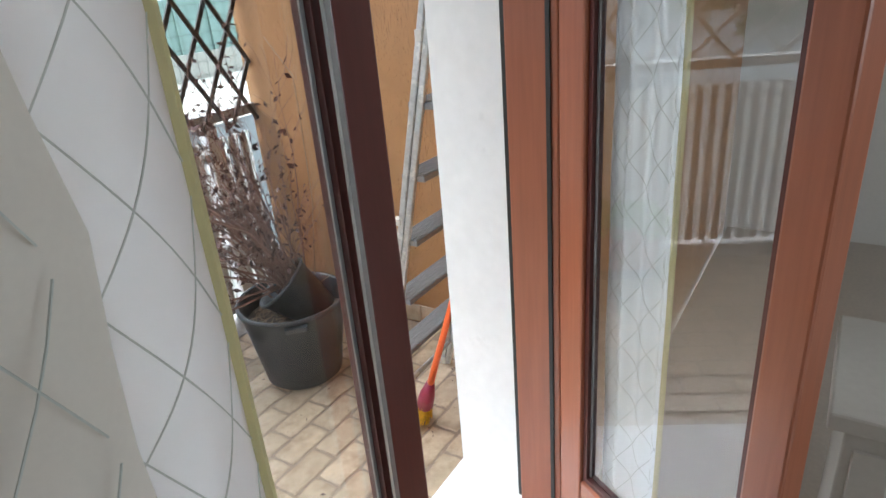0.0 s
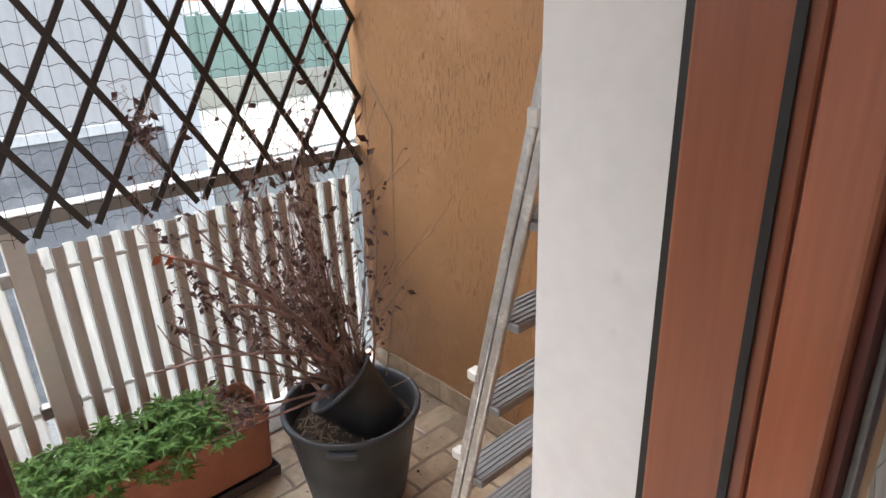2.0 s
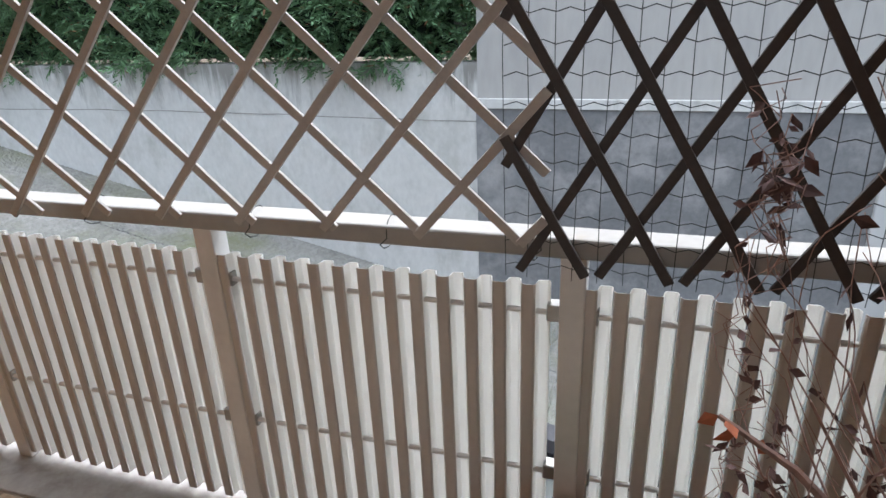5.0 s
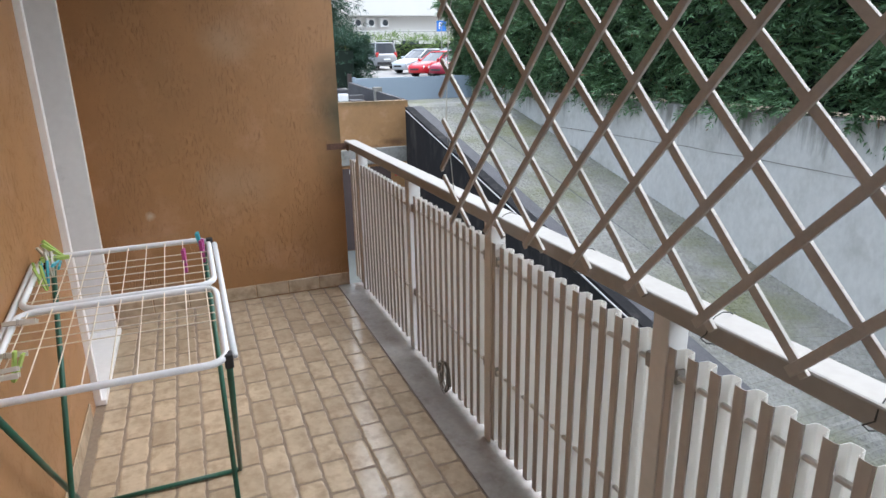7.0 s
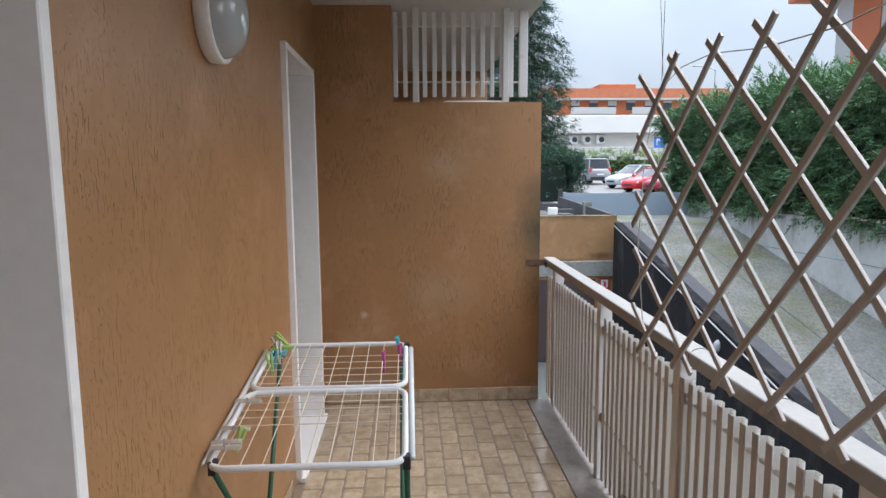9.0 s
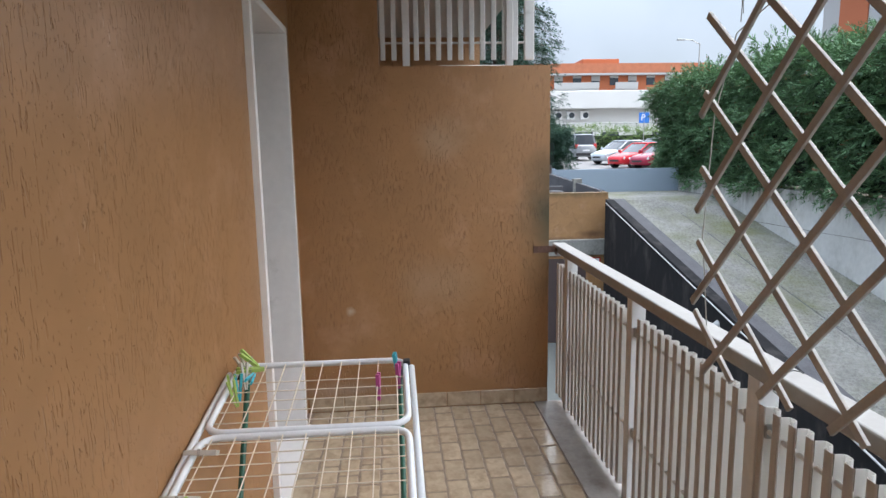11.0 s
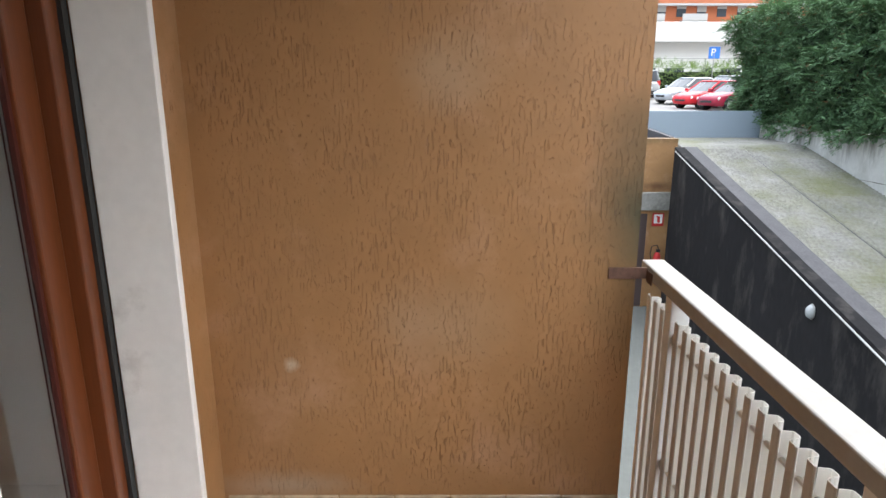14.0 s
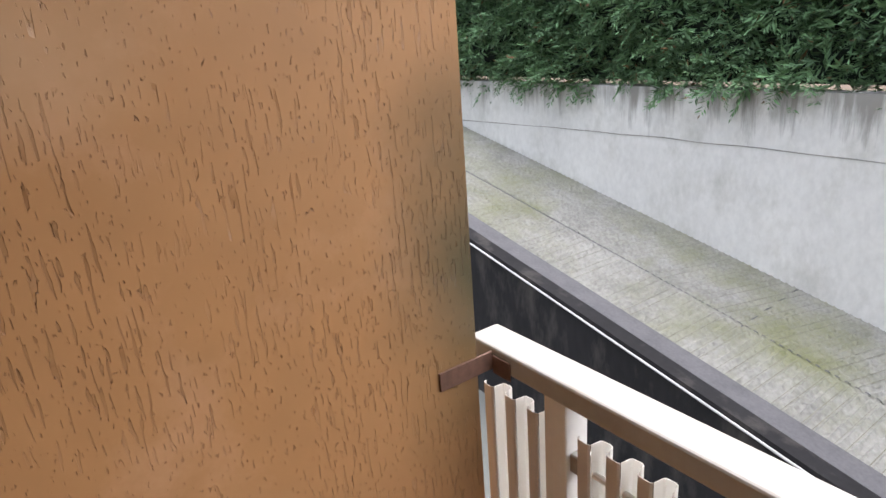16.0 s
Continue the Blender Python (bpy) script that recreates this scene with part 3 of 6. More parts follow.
CAR_RED = mat("red_car_paint", (0.62, 0.02, 0.03), 0.25, vary=0.03, bump=0)
CAR_MAROON = mat("dark_red_car_paint", (0.30, 0.015, 0.04), 0.25, vary=0.03, bump=0)
CAR_WHITE = mat("pale_silver_car_paint", (0.50, 0.53, 0.56), 0.3, 0.3, vary=0.03, bump=0)
DARK_LOWER = mat("dark_grey_plinth", (0.17, 0.17, 0.17), 0.85, vary=0.2, scale=1.2, fine=14, dirt=(0.33, 0.32, 0.31), dirt_at=(0.5, 0.75), dirt_scale=1.5)
STAINED = mat("stained_pale_render", (0.38, 0.365, 0.34), 0.85, vary=0.1, scale=0.8, fine=10, dirt=(0.30, 0.29, 0.28), dirt_at=(0.5, 0.8), dirt_scale=1.2, stretch=(1, 1, 0.3))
PAVING = mat("pale_paving", (0.31, 0.295, 0.24), 0.9, vary=0.15, scale=0.6)
LINTEL = mat("grey_concrete", (0.27, 0.26, 0.235), 0.85, vary=0.25, scale=2, fine=16, dirt=(0.12, 0.11, 0.09), dirt_at=(0.5, 0.72), dirt_scale=2.4)
GREEN_GATE = mat("grey_green_metal", (0.16, 0.23, 0.19), 0.6, vary=0.1)


# ---- door leaves ----
def door_leaf(name, label, width, wood=None, lock=None, ls=0.105, st=0.105):
    """A glazed wooden door leaf in its own frame: hinge edge at x = 0, free edge at x = width, thickness in y from 0 to 0.06."""
    e = tagged(empty(name), label, "door")
    wood, lock = wood or WOOD, lock or wood or WOOD
    top, bot, h0, h1 = 0.105, 0.22, 0.04, 2.26
    part("hinge_stile", box((0, 0, h0), (st, 0.06, h1), 0.006), wood, e)
    part("lock_stile", box((width - ls, 0, h0), (width, 0.06, h1), 0.006), lock, e)
    part("top_rail", box((st, 0.002, h1 - top), (width - ls, 0.058, h1), 0.004), wood, e)
    part("bottom_rail", box((st, 0.002, h0), (width - ls, 0.058, h0 + bot), 0.004), wood, e)
    pane = part("pane", box((st - 0.01, 0.026, h0 + bot - 0.01), (width - ls + 0.01, 0.032, h1 - top + 0.01)), GLASS, e, "clear window glass")
    pane.visible_shadow = False
    bead = bmesh.new()
    for y0, y1 in ((0.012, 0.0255), (0.0325, 0.046)):
        add_box(bead, (st, y0, h0 + bot), (st + 0.014, y1, h1 - top))
        add_box(bead, (width - ls - 0.014, y0, h0 + bot), (width - ls, y1, h1 - top))
        add_box(bead, (st + 0.014, y0, h0 + bot), (width - ls - 0.014, y1, h0 + bot + 0.014))
        add_box(bead, (st + 0.014, y0, h1 - top - 0.014), (width - ls - 0.014, y1, h1 - top))
    part("glazing_bead", bead, WOOD_BEAD_BACKLIT, e)
    part("glazing_seal", boxes(((st + 0.0145, 0.0225, h0 + bot + 0.02), (st + 0.021, 0.0255, h1 - top - 0.02)), ((width - ls - 0.021, 0.0225, h0 + bot + 0.02), (width - ls - 0.0145, 0.0255, h1 - top - 0.02))), GALV, e)
    return e


def lace(name, label, x0, x1, depth, folds, z0, z1, flip=1, hem=True, under=0.0, cloth=None):
    """A gathered curtain with stitched diagonal tucks, hanging in the plane y = 0 of its own frame."""
    e = tagged(empty(name), label, "curtain")
    bm = bmesh.new()
    nx, nz = 90, 60

    def grid_y(u, z):
        y = depth * (0.55 * math.sin(2 * math.pi * folds * u + 0.6) + 0.45 * math.sin(2 * math.pi * folds * 2.3 * u + 1.7 + 0.5 * math.sin(z * 2)))
        return y + 0.004 * noise.noise(((x0 + (x1 - x0) * u) * 9, z * 5, 3))

    grid = []
    for j in range(nz + 1):
        z = z0 + (z1 - z0) * j / nz
        row = []
        for i in range(nx + 1):
            u = i / nx
            x = x0 + (x1 - x0) * u
            y = depth * (0.55 * math.sin(2 * math.pi * folds * u + 0.6) + 0.45 * math.sin(2 * math.pi * folds * 2.3 * u + 1.7 + 0.5 * math.sin(z * 2)))
            y += 0.004 * noise.noise((x * 9, z * 5, 3))
            row.append(bm.verts.new((x, y, z)))
        grid.append(row)
    for j in range(nz):
        for i in range(nx):
            bm.faces.new((grid[j][i], grid[j][i + 1], grid[j + 1][i + 1], grid[j + 1][i]))
    part("cloth", bm, cloth or LACE, e, smooth=True)
    step = 0.115
    for s in (1, -1):
        k = -14
        while k < 40:
            run = []
            for i in range(0, nx + 1, 2):
                u = i / nx
                cloth_u = u * (x1 - x0) * 1.9
                z = z0 + k * step + s * cloth_u
                if z0 + 0.01 < z < z1 - 0.01:
                    x = x0 + (x1 - x0) * u
                    y = depth * (0.55 * math.sin(2 * math.pi * folds * u + 0.6) + 0.45 * math.sin(2 * math.pi * folds * 2.3 * u + 1.7 + 0.5 * math.sin(z * 2)))
                    y += 0.004 * noise.noise((x * 9, z * 5, 3))
                    run.append((x, y - 0.0006 * flip, z))
            if len(run) > 2:
                part("stitched_tuck", tube(run, 0.0007, 4), TUCK, e)
            k += 1
    if under:
        ub, rows = bmesh.new(), []
        for j in range(31):
            z = z0 + (z1 - z0) * j / 30
            rows.append([ub.verts.new((x0 - 0.06 + (under + 0.006 * math.sin(z * 14) + 0.004 * math.sin(z * 31)) * q / 14, -0.040 + 0.006 * math.sin(q * 0.8 + z), z)) for q in range(15)])
        for ra, rb in zip(rows, rows[1:]):
            for q in range(14):
                ub.faces.new((ra[q], ra[q + 1], rb[q + 1], rb[q]))
        fold = part("under_fold", ub, DOUBLED, e, "thick greyish doubled cloth", smooth=True)
        for way in (1, -1):
            for k in range(-3, 20):
                run = [(x0 - 0.05 + (under - 0.03) * q / 12, -0.052 + 0.006 * math.sin(q * 0.93 + z0 + 0.115 * k), z0 + 0.115 * k + way * 1.7 * under * q / 12) for q in range(13)]
                if z0 < min(run[0][2], run[-1][2]) and max(run[0][2], run[-1][2]) < z1:
                    part("stitched_tuck", tube(run, 0.0008, 4), TUCK, fold)
    if hem:
        hm = bmesh.new()
        edge = [(x1, grid_y(1.0, z0 + (z1 - z0) * k / 30), z0 + (z1 - z0) * k / 30) for k in range(31)]
        add_tube(hm, edge, 0.0065, 6)
        part("hem", hm, HEM, e, "yellowed stitched hem")
    return e


DOUBLED = thin("doubled_lace", (0.74, 0.70, 0.63), (0.74, 0.70, 0.63), 0.5)
TUCK = thin("grey_stitched_tuck", (0.62, 0.63, 0.59), (0.6, 0.62, 0.58), 0.5)
HEM = thin("yellowed_hem", (0.62, 0.56, 0.34), (0.62, 0.56, 0.30), 0.5)

# fixed frame of the first door
frame_a = tagged(empty("door_frame_1"), "varnished red-brown wooden door frame with a black seal", "door frame", kind="structure")
part("frame_post", box((-4.70, 1.852, 0.028), (-4.634, 1.985, DOOR_TOP), 0.005), WOOD, frame_a)
part("frame_post", box((-3.405, 1.852, 0.028), (-3.34, 2.02, DOOR_TOP), 0.006), WOOD, frame_a)
part("frame_head", box((-4.643, 1.856, DOOR_TOP - 0.035), (-3.405, 2.016, DOOR_TOP), 0.004), WOOD, frame_a)
part("seal", box((-4.69, 1.833, 0.028), (-4.655, 1.853, DOOR_TOP)), RUBBER, frame_a, "black rubber seal")
part("seal", box((-3.36, 1.835, 0.028), (-3.338, 1.853, DOOR_TOP)), RUBBER, frame_a, "black rubber seal")
# This strip paints the shaded gap between the post and the open leaf.
part("seal", box((-4.6335, 1.955, 0.028), (-4.629, 1.966, DOOR_TOP - 0.06)), RUBBER, frame_a, "black rubber seal")
leaf_a = door_leaf("glazed_door_leaf", "varnished wooden balcony door leaf with clear glass, swung wide open", 0.640, None, None, 0.078, 0.088)
leaf_a.matrix_world = pose(-4.615, 1.991, 0, 0, 0, 59)
# Lock stile and cover strip are the red wood, painted dark for backlight.
leaf_b = door_leaf("glazed_door_leaf", "varnished wooden balcony door leaf with clear glass, standing closed", 0.548, WOOD, WOOD_BEAD_BACKLIT, 0.08)
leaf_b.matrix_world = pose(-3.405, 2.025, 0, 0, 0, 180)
part("astragal", box((0.515, 0.0605, 0.04), (0.566, 0.078, 2.26), 0.005), WOOD_BEAD_BACKLIT, leaf_b, "wooden cover strip coloured dark as if backlit")
part("edge_strip", box((0.455, -0.006, 0.04), (0.465, -0.0005, 2.26)), GALV, leaf_b, "bare metal edge strip")
part("lock_plate", box((0.5485, 0.016, 0.98), (0.551, 0.044, 1.2), 0.0005), RUST, leaf_b, "dark steel lock plate")
lace_a = lace("lace_curtain", "gathered white curtain with stitched diamonds on the open leaf", 0.07, 0.29, 0.020, 1.6, 0.20, 2.2, 1, True, 0.0, LACE_COOL)
lace_a.matrix_world = pose(-4.615, 1.991, 0, 0, 0, 59) @ pose(0, 0.085, 0)
lace_b = lace("lace_curtain", "white curtain with stitched diamonds and a yellowed hem", 0.0, 0.240, 0.030, 0.8, 0.20, 2.2, 1, True, 0.198)
lace_b.matrix_world = pose(-3.31, 2.17, 0, 0, 0, 180)

# fixed frame and leaf of the second door
frame_b = tagged(empty("door_frame_2"), "varnished dark wooden door frame with a black seal", "door frame", kind="structure")
part("frame_post", box((-0.36, 1.852, 0.028), (-0.27, 2.0, DOOR_TOP), 0.005), WOOD_BROWN, frame_b)
part("frame_post", box((-1.165, 1.852, 0.028), (-1.10, 2.0, DOOR_TOP), 0.005), WOOD_BROWN, frame_b)
part("frame_head", box((-1.10, 1.856, DOOR_TOP - 0.07), (-0.36, 1.996, DOOR_TOP), 0.004), WOOD_BROWN, frame_b)
part("seal", box((-0.30, 1.8375, 0.028), (-0.271, 1.852, DOOR_TOP)), RUBBER, frame_b, "black rubber seal")
leaf_c = door_leaf("glazed_door_leaf", "closed varnished wooden balcony door leaf with dark glass", 0.74, WOOD_BROWN)
leaf_c.matrix_world = pose(-0.36, 1.96, 0, 0, 0, 180)

# ---- the room behind the first door ----
structure("floor_room", box((-7.2, 2.02, -0.05), (-1.6, 6.0, 0.0)), ROOM_FLOOR, "pale tiled floor of the room", "floor")
# White wall paint mixed darker to carry the dimness of the room.
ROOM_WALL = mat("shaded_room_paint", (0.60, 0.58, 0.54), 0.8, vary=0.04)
structure("wall_room", boxes(((-7.3, 2.0, -0.05), (-7.2, 6.0, CEILING)), ((-1.6, 2.0, -0.05), (-1.5, 6.0, CEILING)), ), ROOM_WALL, "wall of the room, its white paint darkened as shade", "wall")
structure("wall_room_back", wall_with_openings((-7.2, -5.0, -3.2, -1.6), 6.0, 6.1, (-0.05, 0.9, 2.35, CEILING), ((1, 1),)), ROOM_WALL, "back wall of the room, its white paint darkened as shade", "wall")
# Assumed window, never in view; its area lamp is added to brighten the room.
window_back = tagged(empty("window_1", (-4.1, 6.05, 0.9)), "assumed white framed window in the unseen back wall, added to light the room", "window", kind="structure")
for lo, hi in (((-0.9, -0.04, 0.0), (0.9, 0.04, 0.06)), ((-0.9, -0.04, 1.39), (0.9, 0.04, 1.45)), ((-0.9, -0.04, 0.06), (-0.84, 0.04, 1.39)), ((0.84, -0.04, 0.06), (0.9, 0.04, 1.39)), ((-0.03, -0.035, 0.06), (0.03, 0.035, 1.39))):
    part("window_frame", box(lo, hi, 0.004), PAINT, window_back)
room_fill = new("room_fill_lamp", bpy.data.lights.new("room_fill_lamp", "AREA"))
room_fill.data.shape, room_fill.data.size, room_fill.data.size_y = "RECTANGLE", 1.7, 1.35
room_fill.data.energy, room_fill.data.color = 6.0, (0.93, 0.97, 1.0)
room_fill.matrix_world = look((-4.1, 6.0, 1.62), (-4.1, 2.0, 1.3))
structure("wall_room_second", boxes(((-1.4, 2.0, -0.05), (-1.36, 4.0, CEILING)), ((0.2, 2.0, -0.05), (0.3, 4.0, CEILING)), ((-1.36, 4.0, -0.05), (0.2, 4.1, CEILING)), ((-1.36, 2.01, -0.05), (0.2, 4.0, 0.0))), PAINT, "plain wall of the second room", "wall")
structure("ceiling_room", box((-7.3, WALL_IN + 0.003, CEILING + 0.003), (0.3, 6.1, CEILING + 0.2)), PAINT, "white room ceiling", "ceiling")
CREAM_WOOD = mat("cream_painted_wood", (0.46, 0.44, 0.40), 0.5, vary=0.06)
chest = tagged(empty("white_sideboard", (-4.60, 3.12, 0.0)), "white wooden sideboard with panelled ends and an open kneehole", "sideboard")
part("top", box((-0.19, -0.53, 0.76), (0.19, 0.70, 0.80), 0.006), CREAM_WOOD, chest)
part("back_board", box((-0.17, -0.40, 0.0), (-0.15, 0.58, 0.76), 0.002), CREAM_WOOD, chest)
for y0, y1 in ((-0.50, -0.40), (0.58, 0.68)):
    end = part("end_panel", box((-0.17, y0, 0.0), (0.17, y1, 0.76), 0.004), CREAM_WOOD, chest)
    for z0, z1 in ((0.06, 0.40), (0.44, 0.72)):
        part("raised_panel", box((0.1705, y0 + 0.018, z0), (0.177, y1 - 0.018, z1), 0.003), CREAM_WOOD, end)

# ---- wall lamp ----
lamp = tagged(empty("wall_lamp", (-2.34, WALL_Y, 2.18)), "round opal glass wall lamp with a white rim, unlit", "wall lamp")
turn_out = Matrix.Rotation(radians(90), 4, "X")
rim = lathe([(0.0, 0.0), (0.138, 0.0), (0.146, 0.006), (0.148, 0.046), (0.144, 0.052), (0.134, 0.050), (0.130, 0.044)], 40)
bmesh.ops.transform(rim, matrix=turn_out, verts=rim.verts)
part("rim", rim, WHITE_PLAIN, lamp, smooth=True)
dome = lathe([(0.132 * math.cos(a * math.pi / 2 / 14) ** 0.8, 0.044 + 0.082 * math.sin(a * math.pi / 2 / 14)) for a in range(15)], 48)
bmesh.ops.transform(dome, matrix=turn_out, verts=dome.verts)
part("dome", dome, OPAL, lamp, "opal glass dome", smooth=True)

# ---- slatted screen above the partition ----
screen = tagged(empty("slatted_screen", (0.08, 0, 2.155)), "white metal slatted screen standing on the partition", "screen")
for y in (0.95, 0.32):
    part("post", box((-0.045, y - 0.022, 0), (-0.005, y + 0.022, 0.642), 0.003), WHITE_METAL, screen)
for z in (0.145, 0.52):
    part("cross_rod", rod((0.0, 0.17, z), (0.0, 1.10, z), 0.007), WHITE_METAL, screen)
for i in range(14):
    y = 1.09 - i * 0.0675
    if y > 0.17:
        part("slat", box((-0.026, y - 0.0155, 0.04), (-0.012, y + 0.0155, 0.615), 0.004), WHITE_METAL, screen)
part("end_panel", box((-0.03, 0.165, 0.04), (-0.01, 0.225, 0.63), 0.003), WHITE_METAL, screen)
tagged(finish(box((0.30, 0.25, 1.9), (0.62, 0.75, 2.2), 0.03), "white_bundle", PAINT), "crumpled white bundle behind the slatted screen", "bundle")
structure("wall_neighbour_balcony", boxes(((2.9, 0.1, -0.25), (3.0, WALL_Y, CEILING)), ((0.16, 0.08, -0.25), (2.9, 0.12, 2.0))), OCHRE, "ochre plastered wall of the next balcony", "wall")

# ---- drying rack ----
rack = tagged(empty("drying_rack", (0, 0, 0)), "white wire drying rack with green legs beside the wall", "drying rack")
R0, R1, RY0, RY1 = -2.70, -1.76, 1.03, 1.60


def rack_z(x):
    return 0.842 + 0.095 * (x - R0) / (R1 - R0)


def rounded(x0, x1, y0, y1, r, dz=0.0):
    pts = []
    for cx, cy, a0 in ((x1 - r, y1 - r, 0), (x0 + r, y1 - r, 90), (x0 + r, y0 + r, 180), (x1 - r, y0 + r, 270)):
        for k in range(5):
            a = radians(a0 + 22.5 * k)
            x, y = cx + r * math.cos(a), cy + r * math.sin(a)
            pts.append((x, y, rack_z(x) + dz))
    return pts


RM = (R0 + R1) / 2 + 0.03
near_f = part("frame_tube", tube(rounded(R0, RM - 0.013, RY0, RY1, 0.05), 0.0105, 8, True), RACK_WHITE, rack, smooth=True)
far_f = part("frame_tube", tube(rounded(RM + 0.013, R1, RY0, RY1, 0.05), 0.0105, 8, True), RACK_WHITE, rack, smooth=True)
for y in (RY0 - 0.022, RY1 + 0.022):
    part("side_tube", tube([(R0 + 0.05, y, rack_z(R0) - 0.008), (R1 - 0.05, y, rack_z(R1) - 0.008)], 0.0095, 8), RACK_WHITE, rack, smooth=True)
for x0, x1 in ((R0, RM - 0.013), (RM + 0.013, R1)):
    for k in range(9):
        y = RY0 + 0.03 + (RY1 - RY0 - 0.06) * k / 8
        part("wire", rod((x0 + 0.004, y, rack_z(x0) + 0.004), (x1 - 0.004, y, rack_z(x1) + 0.004), 0.0019, seg=6), RACK_WIRE, rack)
    for k in range(5):
        x = x1 - 0.03 - 0.052 * k if x1 < RM else x0 + 0.05 + 0.062 * k
        part("wire", rod((x, RY0, rack_z(x) + 0.0005), (x, RY1, rack_z(x) + 0.0005), 0.0019, seg=6), RACK_WIRE, rack)
for y, s in ((RY0 - 0.005, 1), (RY1 - 0.01, -1)):
    part("leg", tube([(R0 + 0.03, y, rack_z(R0) - 0.02), (-1.98, y, 0.012)], 0.0095, 8), GREEN_TUBE, rack, "green metal leg", True)
    part("leg", tube([(R1 - 0.03, y + 0.024 * s, rack_z(R1) - 0.02), (-2.36, y + 0.024 * s, 0.012)], 0.0095, 8), GREEN_TUBE, rack, "green metal leg", True)
    part("corner_joint", box((R0 + 0.015, y - 0.012, rack_z(R0) - 0.03), (R0 + 0.05, y + 0.012, rack_z(R0) + 0.012), 0.004), BLACK_PLASTIC, rack, "black plastic joint")
    part("corner_joint", box((R1 - 0.05, y - 0.012, rack_z(R1) - 0.03), (R1 - 0.015, y + 0.012, rack_z(R1) + 0.012), 0.004), BLACK_PLASTIC, rack, "black plastic joint")
for x in (-1.98, -2.36):
    part("foot_bar", tube([(x, RY0, 0.012), (x, RY1, 0.012)], 0.0095, 8), GREEN_TUBE, rack, "green metal foot bar", True)


def peg_parts(material, e):
    """Two levers that meet at the tip and spread at the tail, with a wire spring between them."""
    side = [(-0.044, 0.0044), (-0.025, 0.0075), (0.0, 0.0095), (0.045, 0.014), (0.045, 0.0075), (0.0, 0.0025), (-0.044, 0.001)]
    for s in (1, -1):
        part("jaw", prism([(u, v * s) for u, v in side], -0.006, 0.006, "x"), material, e)
    part("spring", tube([(0.0085 * (-1 if k % 2 else 1), -0.004 + 0.002 * (k // 2), 0.0105 * (1 if k % 4 < 2 else -1)) for k in range(8)], 0.0011, 5), GALV, e)


peg_kinds = {}
for kind, material, word in (("g", PEG_GREEN, "lime green"), ("b", PEG_BLUE, "turquoise"), ("p", PEG_PINK, "magenta pink"), ("w", PEG_WHITE, "greyish white")):
    e = tagged(empty("clothes_peg", (0, 0, 0)), f"{word} plastic clothes peg on the drying rack", "clothes peg", "pegs on the drying rack")
    peg_parts(material, e)
    peg_kinds[kind] = e
placed = set()
PEGS = (("g", -1.80, 1.555, 0.030, 60, 30, 80), ("g", -1.84, 1.545, 0.012, 10, 80, 20), ("w", -1.86, 1.56, 0.0, 100, 20, 40), ("b", -1.90, 1.53, 0.012, 10, 60, 100), ("g", -1.93, 1.585, -0.006, 90, 0, 10),
        ("b", -1.93, 1.565, -0.006, 95, 10, 30), ("g", -1.97, 1.57, -0.006, 80, 0, 30), ("p", -1.88, 1.055, -0.012, 90, 0, 70), ("b", -1.83, 1.06, 0.0, 90, 10, 80), ("p", -1.95, 1.12, -0.014, 90, 0, 80),
        ("w", -2.31, 1.575, 0.006, 0, 60, 176), ("w", -2.50, 1.57, 0.006, -6, 70, 168), ("g", -2.54, 1.545, -0.01, 70, 0, 160), ("w", -2.585, 1.575, 0.008, 4, 65, 186), ("w", -2.625, 1.565, 0.012, -4, 75, 178), ("w", -1.815, 1.575, 0.014, 70, 10, 50))
for kind, x, y, dz, rx, ry, rz in PEGS:
    m = pose(x, y, rack_z(x) + dz + 0.012, rx, ry, rz)
    if kind not in placed:
        placed.add(kind)
        peg_kinds[kind].matrix_world = m
    else:
        copy_thing(peg_kinds[kind], m)

# ---- ladder ----
ladder = tagged(empty("step_ladder", (0, 0, 0)), "scuffed aluminium folding step ladder leaning on the wall", "ladder")
foot, head = Vector((-4.775, 1.195, 0.0)), Vector((-4.775, 1.60, 1.72))
across = Vector((-0.44, 0, 0))
lean = (head - foot).normalized()
side_out = Vector((0, -lean.z, lean.y))
for q in (Vector(), across):
    taper = 0.0 if q.length == 0 else 0.03
    for off, z1 in ((0.0, 1.0), (-0.025, 0.965)):
        a, b = foot + q + side_out * off, foot + q + (head - foot) * z1 + side_out * off + Vector((taper, 0, 0))
        m = Matrix.Translation((a + b) / 2) @ (b - a).to_track_quat("Z", "Y").to_matrix().to_4x4()
        L = (b - a).length
        part("stile", box((-0.009, -0.0105, -L / 2), (0.009, 0.0105, L / 2), 0.003, m), ALU, ladder)
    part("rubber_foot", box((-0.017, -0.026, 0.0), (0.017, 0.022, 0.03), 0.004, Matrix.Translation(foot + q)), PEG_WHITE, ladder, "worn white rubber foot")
for z in (0.325, 0.565, 0.79, 1.01, 1.23):
    f = z / head.z
    c = foot + (head - foot) * f
    st = bmesh.new()
    add_box(st, (c.x - 0.44, c.y - 0.02, z - 0.012), (c.x, c.y + 0.065, z + 0.008), 0.003)
    tread = part("step", st, STEP_GREY, ladder, "grey ribbed step")
    for k in range(6):
        part("rib", box((c.x - 0.435, c.y - 0.016 + k * 0.0135, z + 0.008), (c.x - 0.005, c.y - 0.010 + k * 0.0135, z + 0.0105)), STEP_GREY, tread)
part("cross_tube", rod(foot + Vector((0, 0.05, 0.12)), foot + Vector((-0.44, 0.05, 0.12)), 0.009), ALU, ladder)
